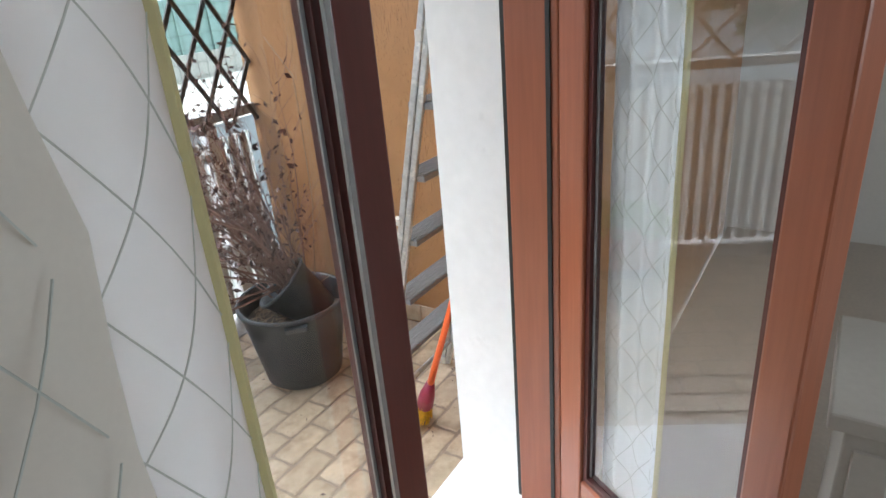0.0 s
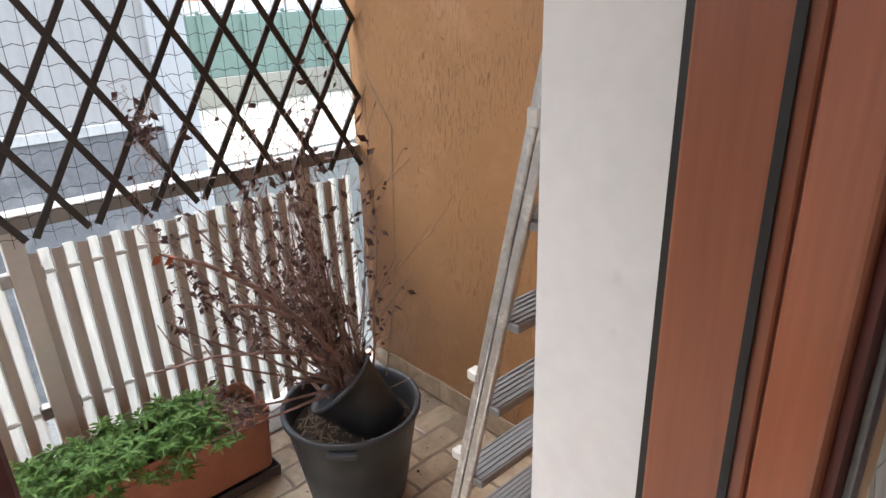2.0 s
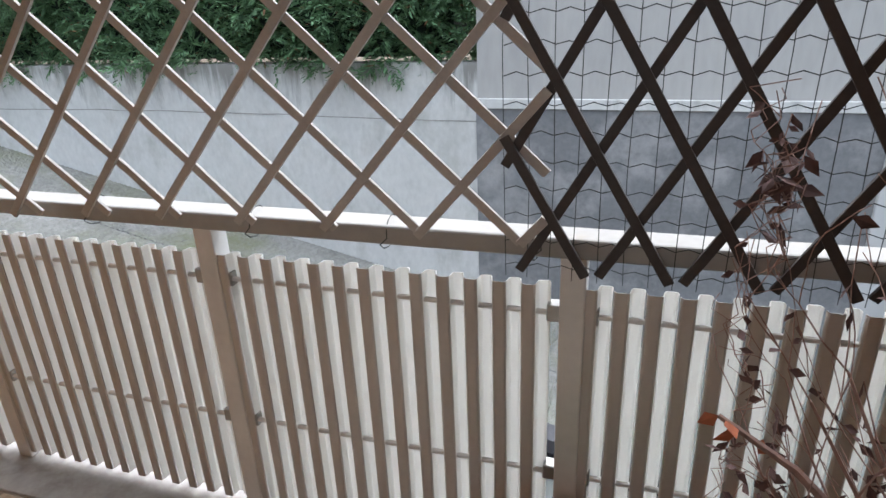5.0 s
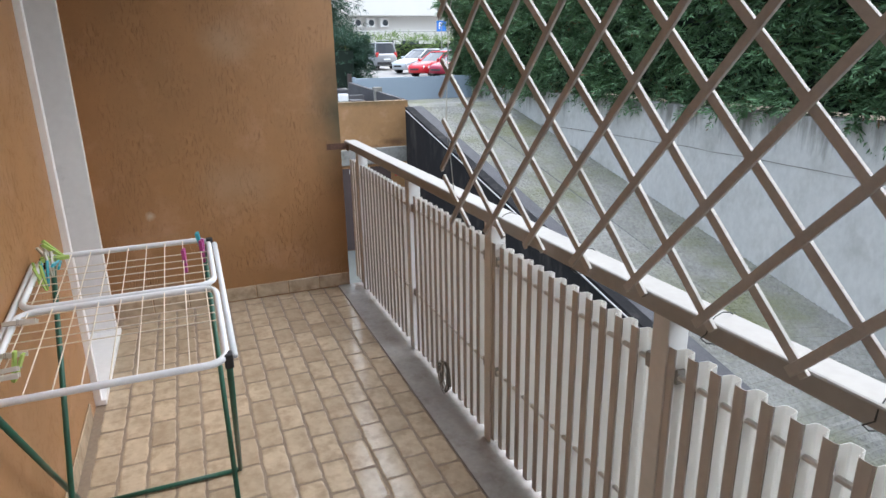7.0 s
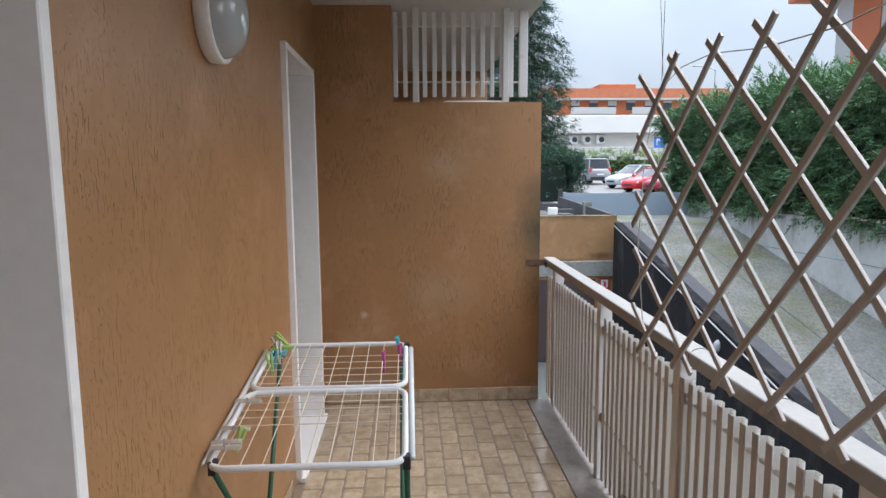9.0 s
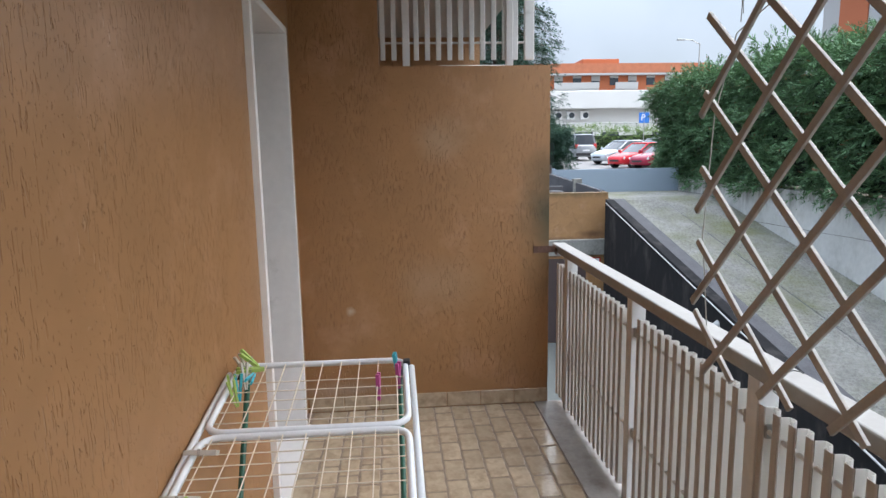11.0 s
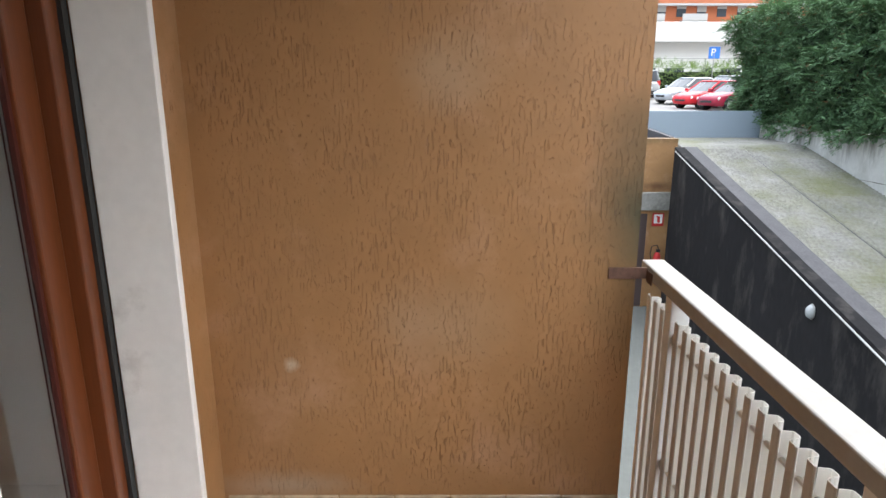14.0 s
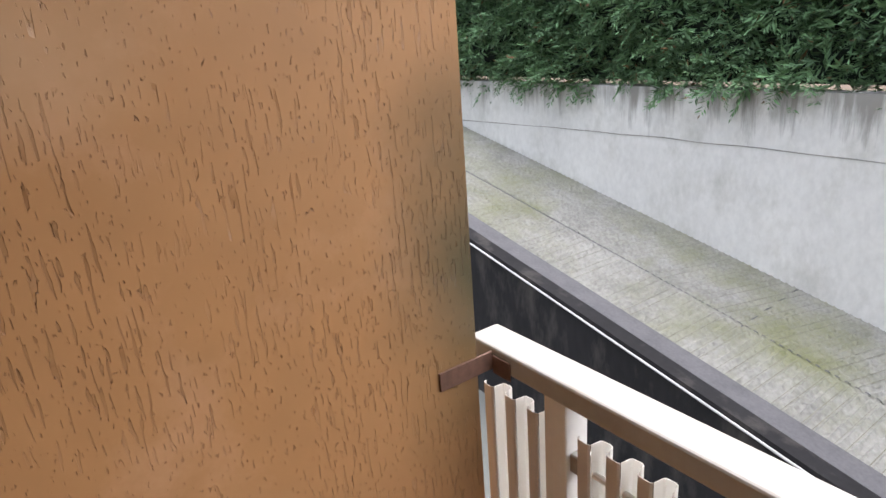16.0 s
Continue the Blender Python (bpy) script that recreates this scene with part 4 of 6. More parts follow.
for z in (0.62, 0.86):
    c = foot + (head - foot) * (z / head.z)
    part("clip", box((-0.013, -0.03, -0.012), (0.015, 0.0, 0.012), 0.003, Matrix.Translation(c)), PEG_WHITE, ladder)
part("hinge_plate", box((-0.010, -0.013, -0.016), (0.010, 0.013, 0.016), 0.003, Matrix.Translation(foot + (head - foot) * 0.825)), PEG_WHITE, ladder)

# ---- broom ----
broom = tagged(empty("hand_broom", (0, 0, 0)), "orange-handled broom with yellow bristles propped by the jamb", "broom")
b0, b1 = Vector((-4.83, 1.33, 0.0)), Vector((-4.735, 1.59, 0.64))
bd = (b1 - b0).normalized()
part("handle", tube([b0 + bd * 0.24, b0 + bd * 0.5, b1 + bd * 0.12], [0.013, 0.011, 0.010], 10), BROOM_ORANGE, broom, "orange plastic handle", True)
part("brush_block", tube([b0 + bd * 0.12, b0 + bd * 0.19, b0 + bd * 0.26], [0.032, 0.028, 0.015], 10), BROOM_RED, broom, "dark red brush block", True)
br = bmesh.new()
for k in range(150):
    a, r = random.uniform(0, 6.283), math.sqrt(random.random())
    o = Vector((math.cos(a), math.sin(a) * 0.8, 0)) * r
    add_tube(br, [b0 + bd * 0.13 + o * 0.03, b0 + bd * 0.06 + o * 0.042, b0 + o * 0.055 + Vector((0, 0, 0.004 + 0.01 * random.random()))], 0.0016, 3)
part("bristles", br, BRISTLE, broom, "splayed yellow bristles")

# ---- big pot with a dead shrub ----
POT_AT = (-4.90, 0.665, 0.0)
pot = tagged(empty("plant_pot", POT_AT), "charcoal plastic plant pot with dry soil on the tiles", "plant pot")
body = lathe([(0.0, 0.003), (0.155, 0.003), (0.164, 0.012), (0.192, 0.18), (0.220, 0.345), (0.230, 0.35), (0.232, 0.37), (0.226, 0.374), (0.215, 0.368), (0.209, 0.33), (0.200, 0.27)], 40)
part("body", body, POT, pot, smooth=True)
soil = lathe([(0.0, 0.275), (0.06, 0.285), (0.12, 0.28), (0.204, 0.283)], 28)
for v in soil.verts:
    v.co.z += 0.02 * noise.noise((v.co.x * 18, v.co.y * 18, 1)) if v.co.xy.length < 0.18 else 0
part("soil", soil, SOIL, pot, "dry dark soil")
for a in (48, 228):
    m = Matrix.Rotation(radians(a), 4, "Z")
    part("grip", box((0.218, -0.045, 0.325), (0.246, 0.045, 0.347), 0.004, m), POT, pot)
pot2 = tagged(empty("small_pot", (0, 0, 0)), "tilted charcoal plastic pot standing in the larger pot", "plant pot")
inner = lathe([(0.0, 0.0), (0.085, 0.0), (0.105, 0.12), (0.123, 0.21), (0.130, 0.212), (0.130, 0.222), (0.122, 0.224), (0.115, 0.20), (0.1, 0.16), (0.0, 0.165)], 32)
part("body", inner, POT, pot2, smooth=True)
pot2.matrix_world = pose(-4.975, 0.745, 0.275) @ Matrix.Rotation(radians(40), 4, Vector((0.72, 0.68, 0)).normalized())
CROWN = Vector((-4.92, 0.66, 0.43))


def grow(bm, leaves, start, direction, length, r, depth, rng, bend=0.25):
    """A dry branching stem with a few curled leaves."""
    pts, rs = [start.copy()], [r]
    d = direction.normalized()
    steps = 5
    for k in range(steps):
        d = (d + Vector((rng.uniform(-1, 1), rng.uniform(-1, 1), rng.uniform(-0.6, 0.8))) * bend * 0.5).normalized()
        nxt = pts[-1] + d * length / steps
        nxt.x = min(max(nxt.x, END_X + 0.015), -4.46 + rng.uniform(-0.06, 0.04))
        nxt.y = max(nxt.y, 0.012) if nxt.z < 1.0 else nxt.y
        pts.append(nxt)
        rs.append(max(r * (1 - 0.13 * (k + 1)), 0.0009))
        if depth > 0 and rng.random() < 0.62:
            side = (d + Vector((rng.uniform(-1, 1), rng.uniform(-1, 1), rng.uniform(-0.4, 0.8))) * 0.75).normalized()
            grow(bm, leaves, nxt, side, length * rng.uniform(0.3, 0.6), max(rs[-1] * 0.6, 0.0011), depth - 1, rng, 0.45)
        if rng.random() < 0.26:
            leaves.append((nxt.copy(), rng.uniform(0.008, 0.02)))
    add_tube(bm, pts, rs, 4)


def curled_leaf(bm, p, s, rng):
    a = Vector((rng.uniform(-1, 1), rng.uniform(-1, 1), rng.uniform(-1.4, 0.3))).normalized()
    b = a.cross(Vector((rng.uniform(-1, 1), rng.uniform(-1, 1), 0.3))).normalized()
    c = a.cross(b)
    v = [bm.verts.new(p), bm.verts.new(p + a * s + b * s * 0.5), bm.verts.new(p + a * s * 0.9 - b * s * 0.5 + c * s * 0.3), bm.verts.new(p + a * s * 2.0 + c * s * 0.5)]
    bm.faces.new((v[0], v[1], v[3]))
    bm.faces.new((v[0], v[3], v[2]))


rng = random.Random(11)
shrub = tagged(empty("dead_shrub", CROWN), "dead brown leafless shrub in the tilted pot", "shrub")
stems, leaves = bmesh.new(), []
for k in range(46):
    ang = rng.uniform(0, 6.283)
    tilt = rng.uniform(0.05, 0.75)
    d = Vector((math.cos(ang) * tilt * 0.8 + 0.12, math.sin(ang) * tilt * 0.7 - 0.40, 1.0))
    st = Vector((rng.uniform(-0.07, 0.07), rng.uniform(-0.07, 0.05), rng.uniform(-0.08, 0.03)))
    grow(stems, leaves, CROWN + st, d, rng.uniform(0.3, 0.8), rng.uniform(0.003, 0.0052), 2, rng)
for d, L in (((0.55, -0.25, 0.85), 0.7), ((0.4, -0.35, 0.95), 0.7), ((0.65, -0.25, 0.7), 0.6), ((0.9, -0.25, 0.55), 0.62), ((0.85, -0.2, 0.42), 0.55), ((0.9, -0.1, 0.18), 0.52), ((0.7, 0.1, 0.05), 0.5)):
    grow(stems, leaves, CROWN + Vector((0.02, 0, 0)), Vector(d), L, 0.0075, 3, rng, 0.15)
for v in stems.verts:
    v.co -= CROWN
part("stem_tangle", stems, TWIG, shrub)
lf = bmesh.new()
for p, s in [q for q in leaves if q[0].x > -5.22]:
    curled_leaf(lf, p - CROWN, s, rng)
part("dry_leaves", lf, DEAD_LEAF, shrub, "dark curled dry leaves")
tall = bmesh.new()
add_tube(tall, [(-0.12, 0.02, -0.02), (-0.20, 0.0, 0.3), (-0.23, -0.02, 0.62), (-0.27, -0.06, 0.80), (-0.30, -0.22, 0.95)], 0.0022, 5)
add_tube(tall, [(-0.10, 0.05, -0.05), (-0.19, 0.14, 0.02), (-0.25, 0.22, -0.04), (-0.30, 0.26, -0.02)], 0.0018, 5)
part("pale_stem", tall, TWIG_PALE, shrub, "long pale dry stem")
bough = bmesh.new()
add_tube(bough, [(0.02, 0, 0.06), (0.13, -0.03, 0.26), (0.25, -0.07, 0.41), (0.37, -0.11, 0.51), (0.47, -0.14, 0.56)], [0.0095, 0.009, 0.008, 0.0065, 0.004], 6)
add_tube(bough, [(0.15, -0.036, 0.285), (0.27, -0.03, 0.37), (0.35, -0.04, 0.40)], [0.007, 0.006, 0.005], 6)
part("bough", bough, TWIG, shrub, "thick bare reddish-brown branch")
bough = bmesh.new()
add_tube(bough, [(0.04, 0, 0.10), (0.2, -0.04, 0.19), (0.4, -0.09, 0.235), (0.56, -0.12, 0.24)], [0.006, 0.005, 0.004, 0.003], 6)
add_tube(bough, [(0.44, -0.095, 0.236), (0.50, -0.12, 0.31), (0.52, -0.13, 0.37)], [0.003, 0.0024, 0.0018], 5)
part("bough", bough, TWIG, shrub, "thick bare reddish-brown branch")
rl = bmesh.new()
for p in ((0.47, -0.14, 0.56), (0.46, -0.138, 0.557), (0.44, -0.132, 0.546), (0.42, -0.125, 0.537)):
    curled_leaf(rl, Vector(p), 0.022, rng)
part("rust_leaves", rl, RUST_LEAF, shrub, "rust-red dry leaves")
litter = tagged(empty("dry_twig_litter", (POT_AT[0], POT_AT[1], 0.28)), "broken dry twigs lying on the soil", "twigs", kind="stuff")
lb = bmesh.new()
for k in range(240):
    a, r = rng.uniform(0, 6.283), 0.18 * math.sqrt(rng.random())
    c = Vector((r * math.cos(a), r * math.sin(a), 0.012))
    d = Vector((rng.uniform(-1, 1), rng.uniform(-1, 1), rng.uniform(-0.1, 0.25))).normalized() * rng.uniform(0.015, 0.05)
    add_tube(lb, [c - d * 0.5, c + d * 0.5], rng.uniform(0.0012, 0.003), 4)
part("twigs", lb, TWIG_PALE, litter)

# ---- trough planter ----
TR0, TR1, TRY0, TRY1 = -4.74, -3.98, 0.16, 0.40
trough = tagged(empty("trough_planter", ((TR0 + TR1) / 2, (TRY0 + TRY1) / 2, 0)), "terracotta plastic trough planter full of soil", "planter")
cx, cy = (TR0 + TR1) / 2, (TRY0 + TRY1) / 2
hx, hy = (TR1 - TR0) / 2, (TRY1 - TRY0) / 2
tb = bmesh.new()
rings = []
for s, z in ((0.86, 0.045), (0.88, 0.05), (0.95, 0.255), (1.0, 0.262), (1.0, 0.292), (0.965, 0.294), (0.94, 0.285), (0.92, 0.2)):
    k = 1 - s
    ring = []
    for qx, qy, a0 in ((1, 1, 0), (-1, 1, 90), (-1, -1, 180), (1, -1, 270)):
        for j in range(4):
            a = radians(a0 + 30 * j)
            r = 0.028
            ring.append(tb.verts.new((qx * (hx - k * hy - r) + r * math.cos(a), qy * (hy * s - r) + r * math.sin(a), z)))
    rings.append(ring)
for a, b in zip(rings, rings[1:]):
    for j in range(len(a)):
        tb.faces.new((a[j], a[(j + 1) % len(a)], b[(j + 1) % len(b)], b[j]))
tb.faces.new(rings[0][::-1])
part("body", tb, TERRACOTTA, trough, smooth=False)
part("soil", box((-hx + 0.03, -hy + 0.025, 0.2), (hx - 0.03, hy - 0.025, 0.262), 0.004), SOIL, trough)
saucer = tagged(empty("planter_saucer", (cx, cy, 0)), "dark brown plastic saucer under the trough", "saucer")
sb = bmesh.new()
add_box(sb, (-hx + 0.0, -hy + 0.0, 0.0), (hx - 0.0, hy - 0.0, 0.008), 0.003)
for lo, hi in (((-hx, -hy, 0.008), (-hx + 0.008, hy, 0.042)), ((hx - 0.008, -hy, 0.008), (hx, hy, 0.042)), ((-hx, -hy, 0.008), (hx, -hy + 0.008, 0.042)), ((-hx, hy - 0.008, 0.008), (hx, hy, 0.042))):
    add_box(sb, lo, hi, 0.003)
part("tray", sb, BROWN_DOOR, saucer)
herb = tagged(empty("trough_plants", (cx, cy, 0.26)), "bushy green feathery plants growing in the trough", "plant", kind="stuff")
hv, hf = [], []
stem_b = bmesh.new()
for k in range(330):
    base = Vector((rng.uniform(-hx + 0.16, hx - 0.02), rng.uniform(-hy + 0.03, hy - 0.01), 0.0))
    spill = 0.11 if rng.random() < 0.4 else 0.03
    top = base + Vector((rng.uniform(-0.06, 0.07), rng.uniform(-0.05, 0.06) + spill * rng.random(), rng.uniform(0.03, 0.13) - spill * rng.random() * 0.9))
    mid = (base + top) / 2 + Vector((0, 0, 0.025))
    add_tube(stem_b, [base, mid, top], 0.0015, 3)
    for ring, (f, n, size) in enumerate(((1.0, 7, 1.0), (0.82, 7, 1.15), (0.62, 6, 1.0))):
        p = mid.lerp(top, 2 * f - 1) if f > 0.5 else base.lerp(mid, 2 * f)
        turn = rng.uniform(0, 6.283)
        for j in range(n):
            an = turn + 6.283 * j / n + rng.uniform(-0.3, 0.3)
            a = Vector((math.cos(an), math.sin(an), rng.uniform(0.15, 0.9) - 0.25 * ring)).normalized()
            b = a.cross(Vector((0, 0, 1))).normalized()
            L, w = size * rng.uniform(0.024, 0.050), rng.uniform(0.0038, 0.0070)
            sag = Vector((0, 0, -0.25 * L))
            i0 = len(hv)
            hv += [p, p + a * L * 0.55 + b * w, p + a * L + sag, p + a * L * 0.55 - b * w]
            hf.append((i0, i0 + 1, i0 + 2, i0 + 3))
me = bpy.data.meshes.new("leaves")
me.from_pydata([tuple(v) for v in hv], [], hf)
me.materials.append(LEAF_LIGHT)
ob = new("leaves", me)
ob.parent = herb
part("stems", stem_b, LEAF_PALE, herb)
dl = bmesh.new()
for k in range(110):
    p = Vector((rng.uniform(-5.42, -4.3), rng.uniform(0.2, 1.5), 0.003 + rng.random() * 0.004))
    if (p.x + 4.90) ** 2 + (p.y - 0.665) ** 2 > 0.03:
        curled_leaf(dl, p, rng.uniform(0.004, 0.011), rng)
for v in dl.verts:
    v.co.z = max(v.co.z, 0.002)
tagged(finish(dl, "fallen_leaves", DEAD_LEAF), "small dark dry leaves scattered on the tiles", "leaves", kind="stuff")

# ---- wire coil, ties and net ----
coil = tagged(empty("wire_coil", (-1.76, 0.03, 0.105)), "coil of grey wire hanging at the railing foot", "wire coil")
cb = bmesh.new()
for k in range(7):
    r, ph = 0.062 + 0.016 * rng.random(), rng.random() * 6.28
    add_tube(cb, [(r * 0.8 * math.cos(a * 0.3491 + ph) + 0.008 * rng.uniform(-1, 1), 0.004 * k - 0.012, r * 1.1 * math.sin(a * 0.3491 + ph)) for a in range(18)], 0.0022, 5, True)
part("loops", cb, mat("grey_wire", (0.23, 0.21, 0.17), 0.6, 0.3), coil)
net = tagged(empty("wire_net", (0, 0.062, 0)), "thin wire garden net behind the dark trellis", "wire net")
for i in range(28):
    x = -5.44 + i * 0.052
    part("upright_wire", tube([(x + 0.004 * math.sin(z * 9 + i), -0.028, z) for z in (0.95, 1.2, 1.45, 1.7, 2.1)], 0.0011, 3), WIRE, net)
for j in range(19):
    z = 0.98 + j * 0.06
    part("crimped_wire", tube([(-5.44 + q * 0.026, -0.028, z + (0.006 if q % 2 else -0.002) + 0.003 * noise.noise((q * 0.4, j, 2))) for q in range(55)], 0.0013, 3), WIRE, net)
CORD = mat("pale_grey_cord", (0.42, 0.41, 0.37), 0.7, vary=0.1, bump=0)
cable = tagged(empty("hanging_cable", (0, 0, 0)), "thin grey cable strung along the trellis tops", "cable")
part("run", tube([(-2.09, 0.10, 1.05), (-2.085, 0.13, 1.4), (-2.1, 0.12, 1.75), (-2.16, 0.10, 1.97), (-2.3, 0.08, 2.03), (-2.475, 0.058, 2.045), (-2.75, 0.052, 2.01), (-3.05, 0.052, 2.0), (-3.5, 0.05, 2.05), (-4.1, 0.052, 2.1)], 0.0020, 5), CORD, cable, smooth=True)
part("drop", tube([(-2.16, 0.09, 2.0), (-2.19, 0.10, 2.3), (-2.17, 0.12, 2.80)], 0.0013, 5), CORD, cable, smooth=True)
part("drop", tube([(-2.17, 0.09, 2.02), (-2.14, 0.10, 2.35), (-2.2, 0.13, 2.80)], 0.0013, 5), CORD, cable, smooth=True)
for x in (-2.84, -3.37, -3.75, -2.35, -4.12):
    t = tagged(empty("wire_tie", (x, -0.01, 1.02)), "dark wire tie round the top rail", "wire tie", "ties on the rail")
    part("loop", tube([(0.002 * k, 0.049 * math.cos(k * 0.5236), 0.042 * math.sin(k * 0.5236)) for k in range(12)], 0.0016, 4, True), WIRE, t)

# ---- outside, near: retaining walls, ramp details ----
structure("wall_neighbour", boxes(((-7.2, -8.0, 0.12), (-2.0, -7.60, 6.0))), STAINED, "pale rendered neighbouring wall", "wall")
structure("wall_neighbour_plinth", boxes(((-7.2, -8.0, -4.0), (-1.98, -7.57, -0.02))), DARK_LOWER, "dark grey stained plinth of the neighbouring wall", "wall plinth")
structure("plinth_ledge", box((-7.2, -8.0, -0.02), (-1.97, -7.54, 0.12), 0.01), CONCRETE, "weathered concrete ledge", "ledge")
structure("gate_pillar", box((-7.75, -8.1, -4.0), (-7.2, -7.5, 4.5), 0.02), PALE_RENDER, "pale rendered gate pillar", "pillar")
structure("side_road", boxes(((-60, -60, -4.0), (-7.75, -8.1, -0.9))), PAVING, "pale sunlit paving beyond the gate", "paving")
structure("side_bank", prism([(-8.1, -0.9), (-6.5, FLOOR_LOW + 0.01), (-8.1, FLOOR_LOW)], -60, -7.75, "x"), YARD, "concrete slope beside the yard", "slope")
gg = tagged(empty("metal_fence", (-12, -14.5, -0.9)), "grey-green sheet metal fence across the paving", "fence")
for k in range(10):
    part("panel", box((-6 + k * 1.2, 0, 0.75), (-6 + k * 1.2 + 1.17, 0.05, 2.3), 0.01), GREEN_GATE, gg)
    part("post", box((-6.04 + k * 1.2, 0.05, 0), (-5.96 + k * 1.2, 0.13, 2.4), 0.005), GREEN_GATE, gg)
part("base", box((-6, -0.05, 0), (6, 0.2, 0.75), 0.01), PAVING, gg)
aw = tagged(empty("market_stall", (-13.0, -18.5, -0.9)), "orange-red canvas stall standing beyond the fence", "stall")
part("canopy", prism([(-1.6, 2.7), (1.6, 2.7), (1.3, 3.5), (-1.3, 3.5)], -2.2, 2.2, "y"), mat("orange_canvas", (0.75, 0.16, 0.05), 0.8), aw)
for sx in (-1.5, 1.5):
    for sy in (-2.0, 2.0):
        part("pole", rod((sx, sy, 0), (sx, sy, 2.75), 0.03), GALV, aw)
GREY_PIPE = mat("grey_white_conduit", (0.42, 0.42, 0.41), 0.5, vary=0.08, bump=0)
pipe = tagged(empty("white_pipe", (0, 0, 0)), "thin white conduit along the top of the dark wall", "conduit")
part("run", tube([(x, -4.478, ramp_z(x) + 0.0) for x in (-4.5, 0, 4, 8, 12.1)], 0.014, 8), GREY_PIPE, pipe, smooth=True)
bulk = tagged(empty("bulkhead_lamp", (6.25, -4.498, ramp_z(6.25) - 0.30)), "small oval bulkhead lamp on the dark wall", "bulkhead lamp")
bk = lathe([(0.0, 0.0), (0.07, 0.0), (0.072, 0.02), (0.065, 0.05), (0.045, 0.085), (0.0, 0.095)], 20)
bmesh.ops.transform(bk, matrix=Matrix.Diagonal((1, 1, 1.5, 1)) @ Matrix.Rotation(radians(-90), 4, "X"), verts=bk.verts)
part("glass_cover", bk, OPAL, bulk, smooth=True)
part("guard", tube([(0.075 * math.cos(a * 0.3927), 0.015, 0.112 * math.sin(a * 0.3927)) for a in range(16)], 0.008, 6, True), GALV, bulk)
joint = bmesh.new()
for k in range(60):
    xa = -2.0 + 0.3 * k
    za = -0.19 + 0.05 * math.sin(xa * 0.35) + 0.018 * noise.noise((xa * 1.3, 0, 4))
    zb = -0.19 + 0.05 * math.sin((xa + 0.3) * 0.35) + 0.018 * noise.noise(((xa + 0.3) * 1.3, 0, 4))
    h = 0.006 + 0.007 * abs(noise.noise((xa * 2.1, 3, 1)))
    joint.faces.new([joint.verts.new(c) for c in ((xa, -7.594, za - h), (xa + 0.3, -7.594, zb - h), (xa + 0.3, -7.594, zb + h), (xa, -7.594, za + h))])
structure("wall_joint", joint, LINTEL, "uneven construction joint along the concrete wall", "joint")
crack = bmesh.new()
for x0, y0, x1, y1 in ((-4, -6.2, 14, -6.05), (8.0, -5.0, 8.15, -7.6), (2.6, -5.0, 2.7, -7.6), (12.6, -5.0, 12.7, -7.6)):
    n = 30
    for k in range(n):
        xa, xb = x0 + (x1 - x0) * k / n, x0 + (x1 - x0) * (k + 1) / n
        ya, yb = y0 + (y1 - y0) * k / n, y0 + (y1 - y0) * (k + 1) / n
        za, zb = [min(ramp_z(q), 0.25 if q > 12.5 else 9) + 0.004 for q in (xa, xb)]
        px, py = (0, 0.012) if abs(x1 - x0) > 1 else (0.012, 0)
        vs = [crack.verts.new(c) for c in ((xa - px, ya - py, za), (xb - px, yb - py, zb), (xb + px, yb + py, zb), (xa + px, ya + py, za))]
        crack.faces.new(vs)
structure("ramp_joint", crack, KERB, "dark narrow joints in the ramp concrete", "joint")
ridge = bmesh.new()
for k in range(150):
    x = -3.5 + k * 0.105
    for q in (0, 1):
        skew = 0.35 if q else 0.0
        y0, y1 = (-6.05, -5.02) if q == 0 else (-7.58, -6.12)
        vs = [(x, y0, ramp_z(x) + 0.001), (x + 0.045, y0, ramp_z(x + 0.045) + 0.028), (x + 0.07, y0, ramp_z(x + 0.07) + 0.001)]
        ve = [(x + skew, y1, ramp_z(x + skew) + 0.001), (x + 0.045 + skew, y1, ramp_z(x + 0.045 + skew) + 0.028), (x + 0.07 + skew, y1, ramp_z(x + 0.07 + skew) + 0.001)]
        a, b = [ridge.verts.new(v) for v in vs], [ridge.verts.new(v) for v in ve]
        if x + 0.07 + skew < 12.4:
            ridge.faces.new((a[0], a[1], b[1], b[0]))
            ridge.faces.new((a[1], a[2], b[2], b[1]))
# Flat dark strips that paint the shade between the ribs.
groove = bmesh.new()
for k in range(150):
    x = -3.52 + k * 0.105
    for y0, y1, skew in ((-6.05, -5.02, 0.0), (-7.58, -6.12, 0.35)):
        if x + skew < 12.3 and k % 3:
            w = 0.004 + 0.005 * noise.noise((x * 3, y0, 0))
            groove.faces.new([groove.verts.new(c) for c in ((x - w, y0, ramp_z(x) + 0.006), (x + w, y0, ramp_z(x) + 0.006), (x + skew + w, y1, ramp_z(x + skew) + 0.006), (x + skew - w, y1, ramp_z(x + skew) + 0.006))])
tagged(finish(groove, "rib_shade_lines", mat("mossy_rib_shade", (0.17, 0.165, 0.125), 0.95, vary=0.4, scale=4, fine=30)), "dark mossy lines painted as shade between the ramp ribs", "ramp grooves", kind="stuff")
tagged(finish(ridge, "ramp_ribs", RAMP), "low cross ribs cast in the ramp surface", "ramp ribs", kind="stuff")

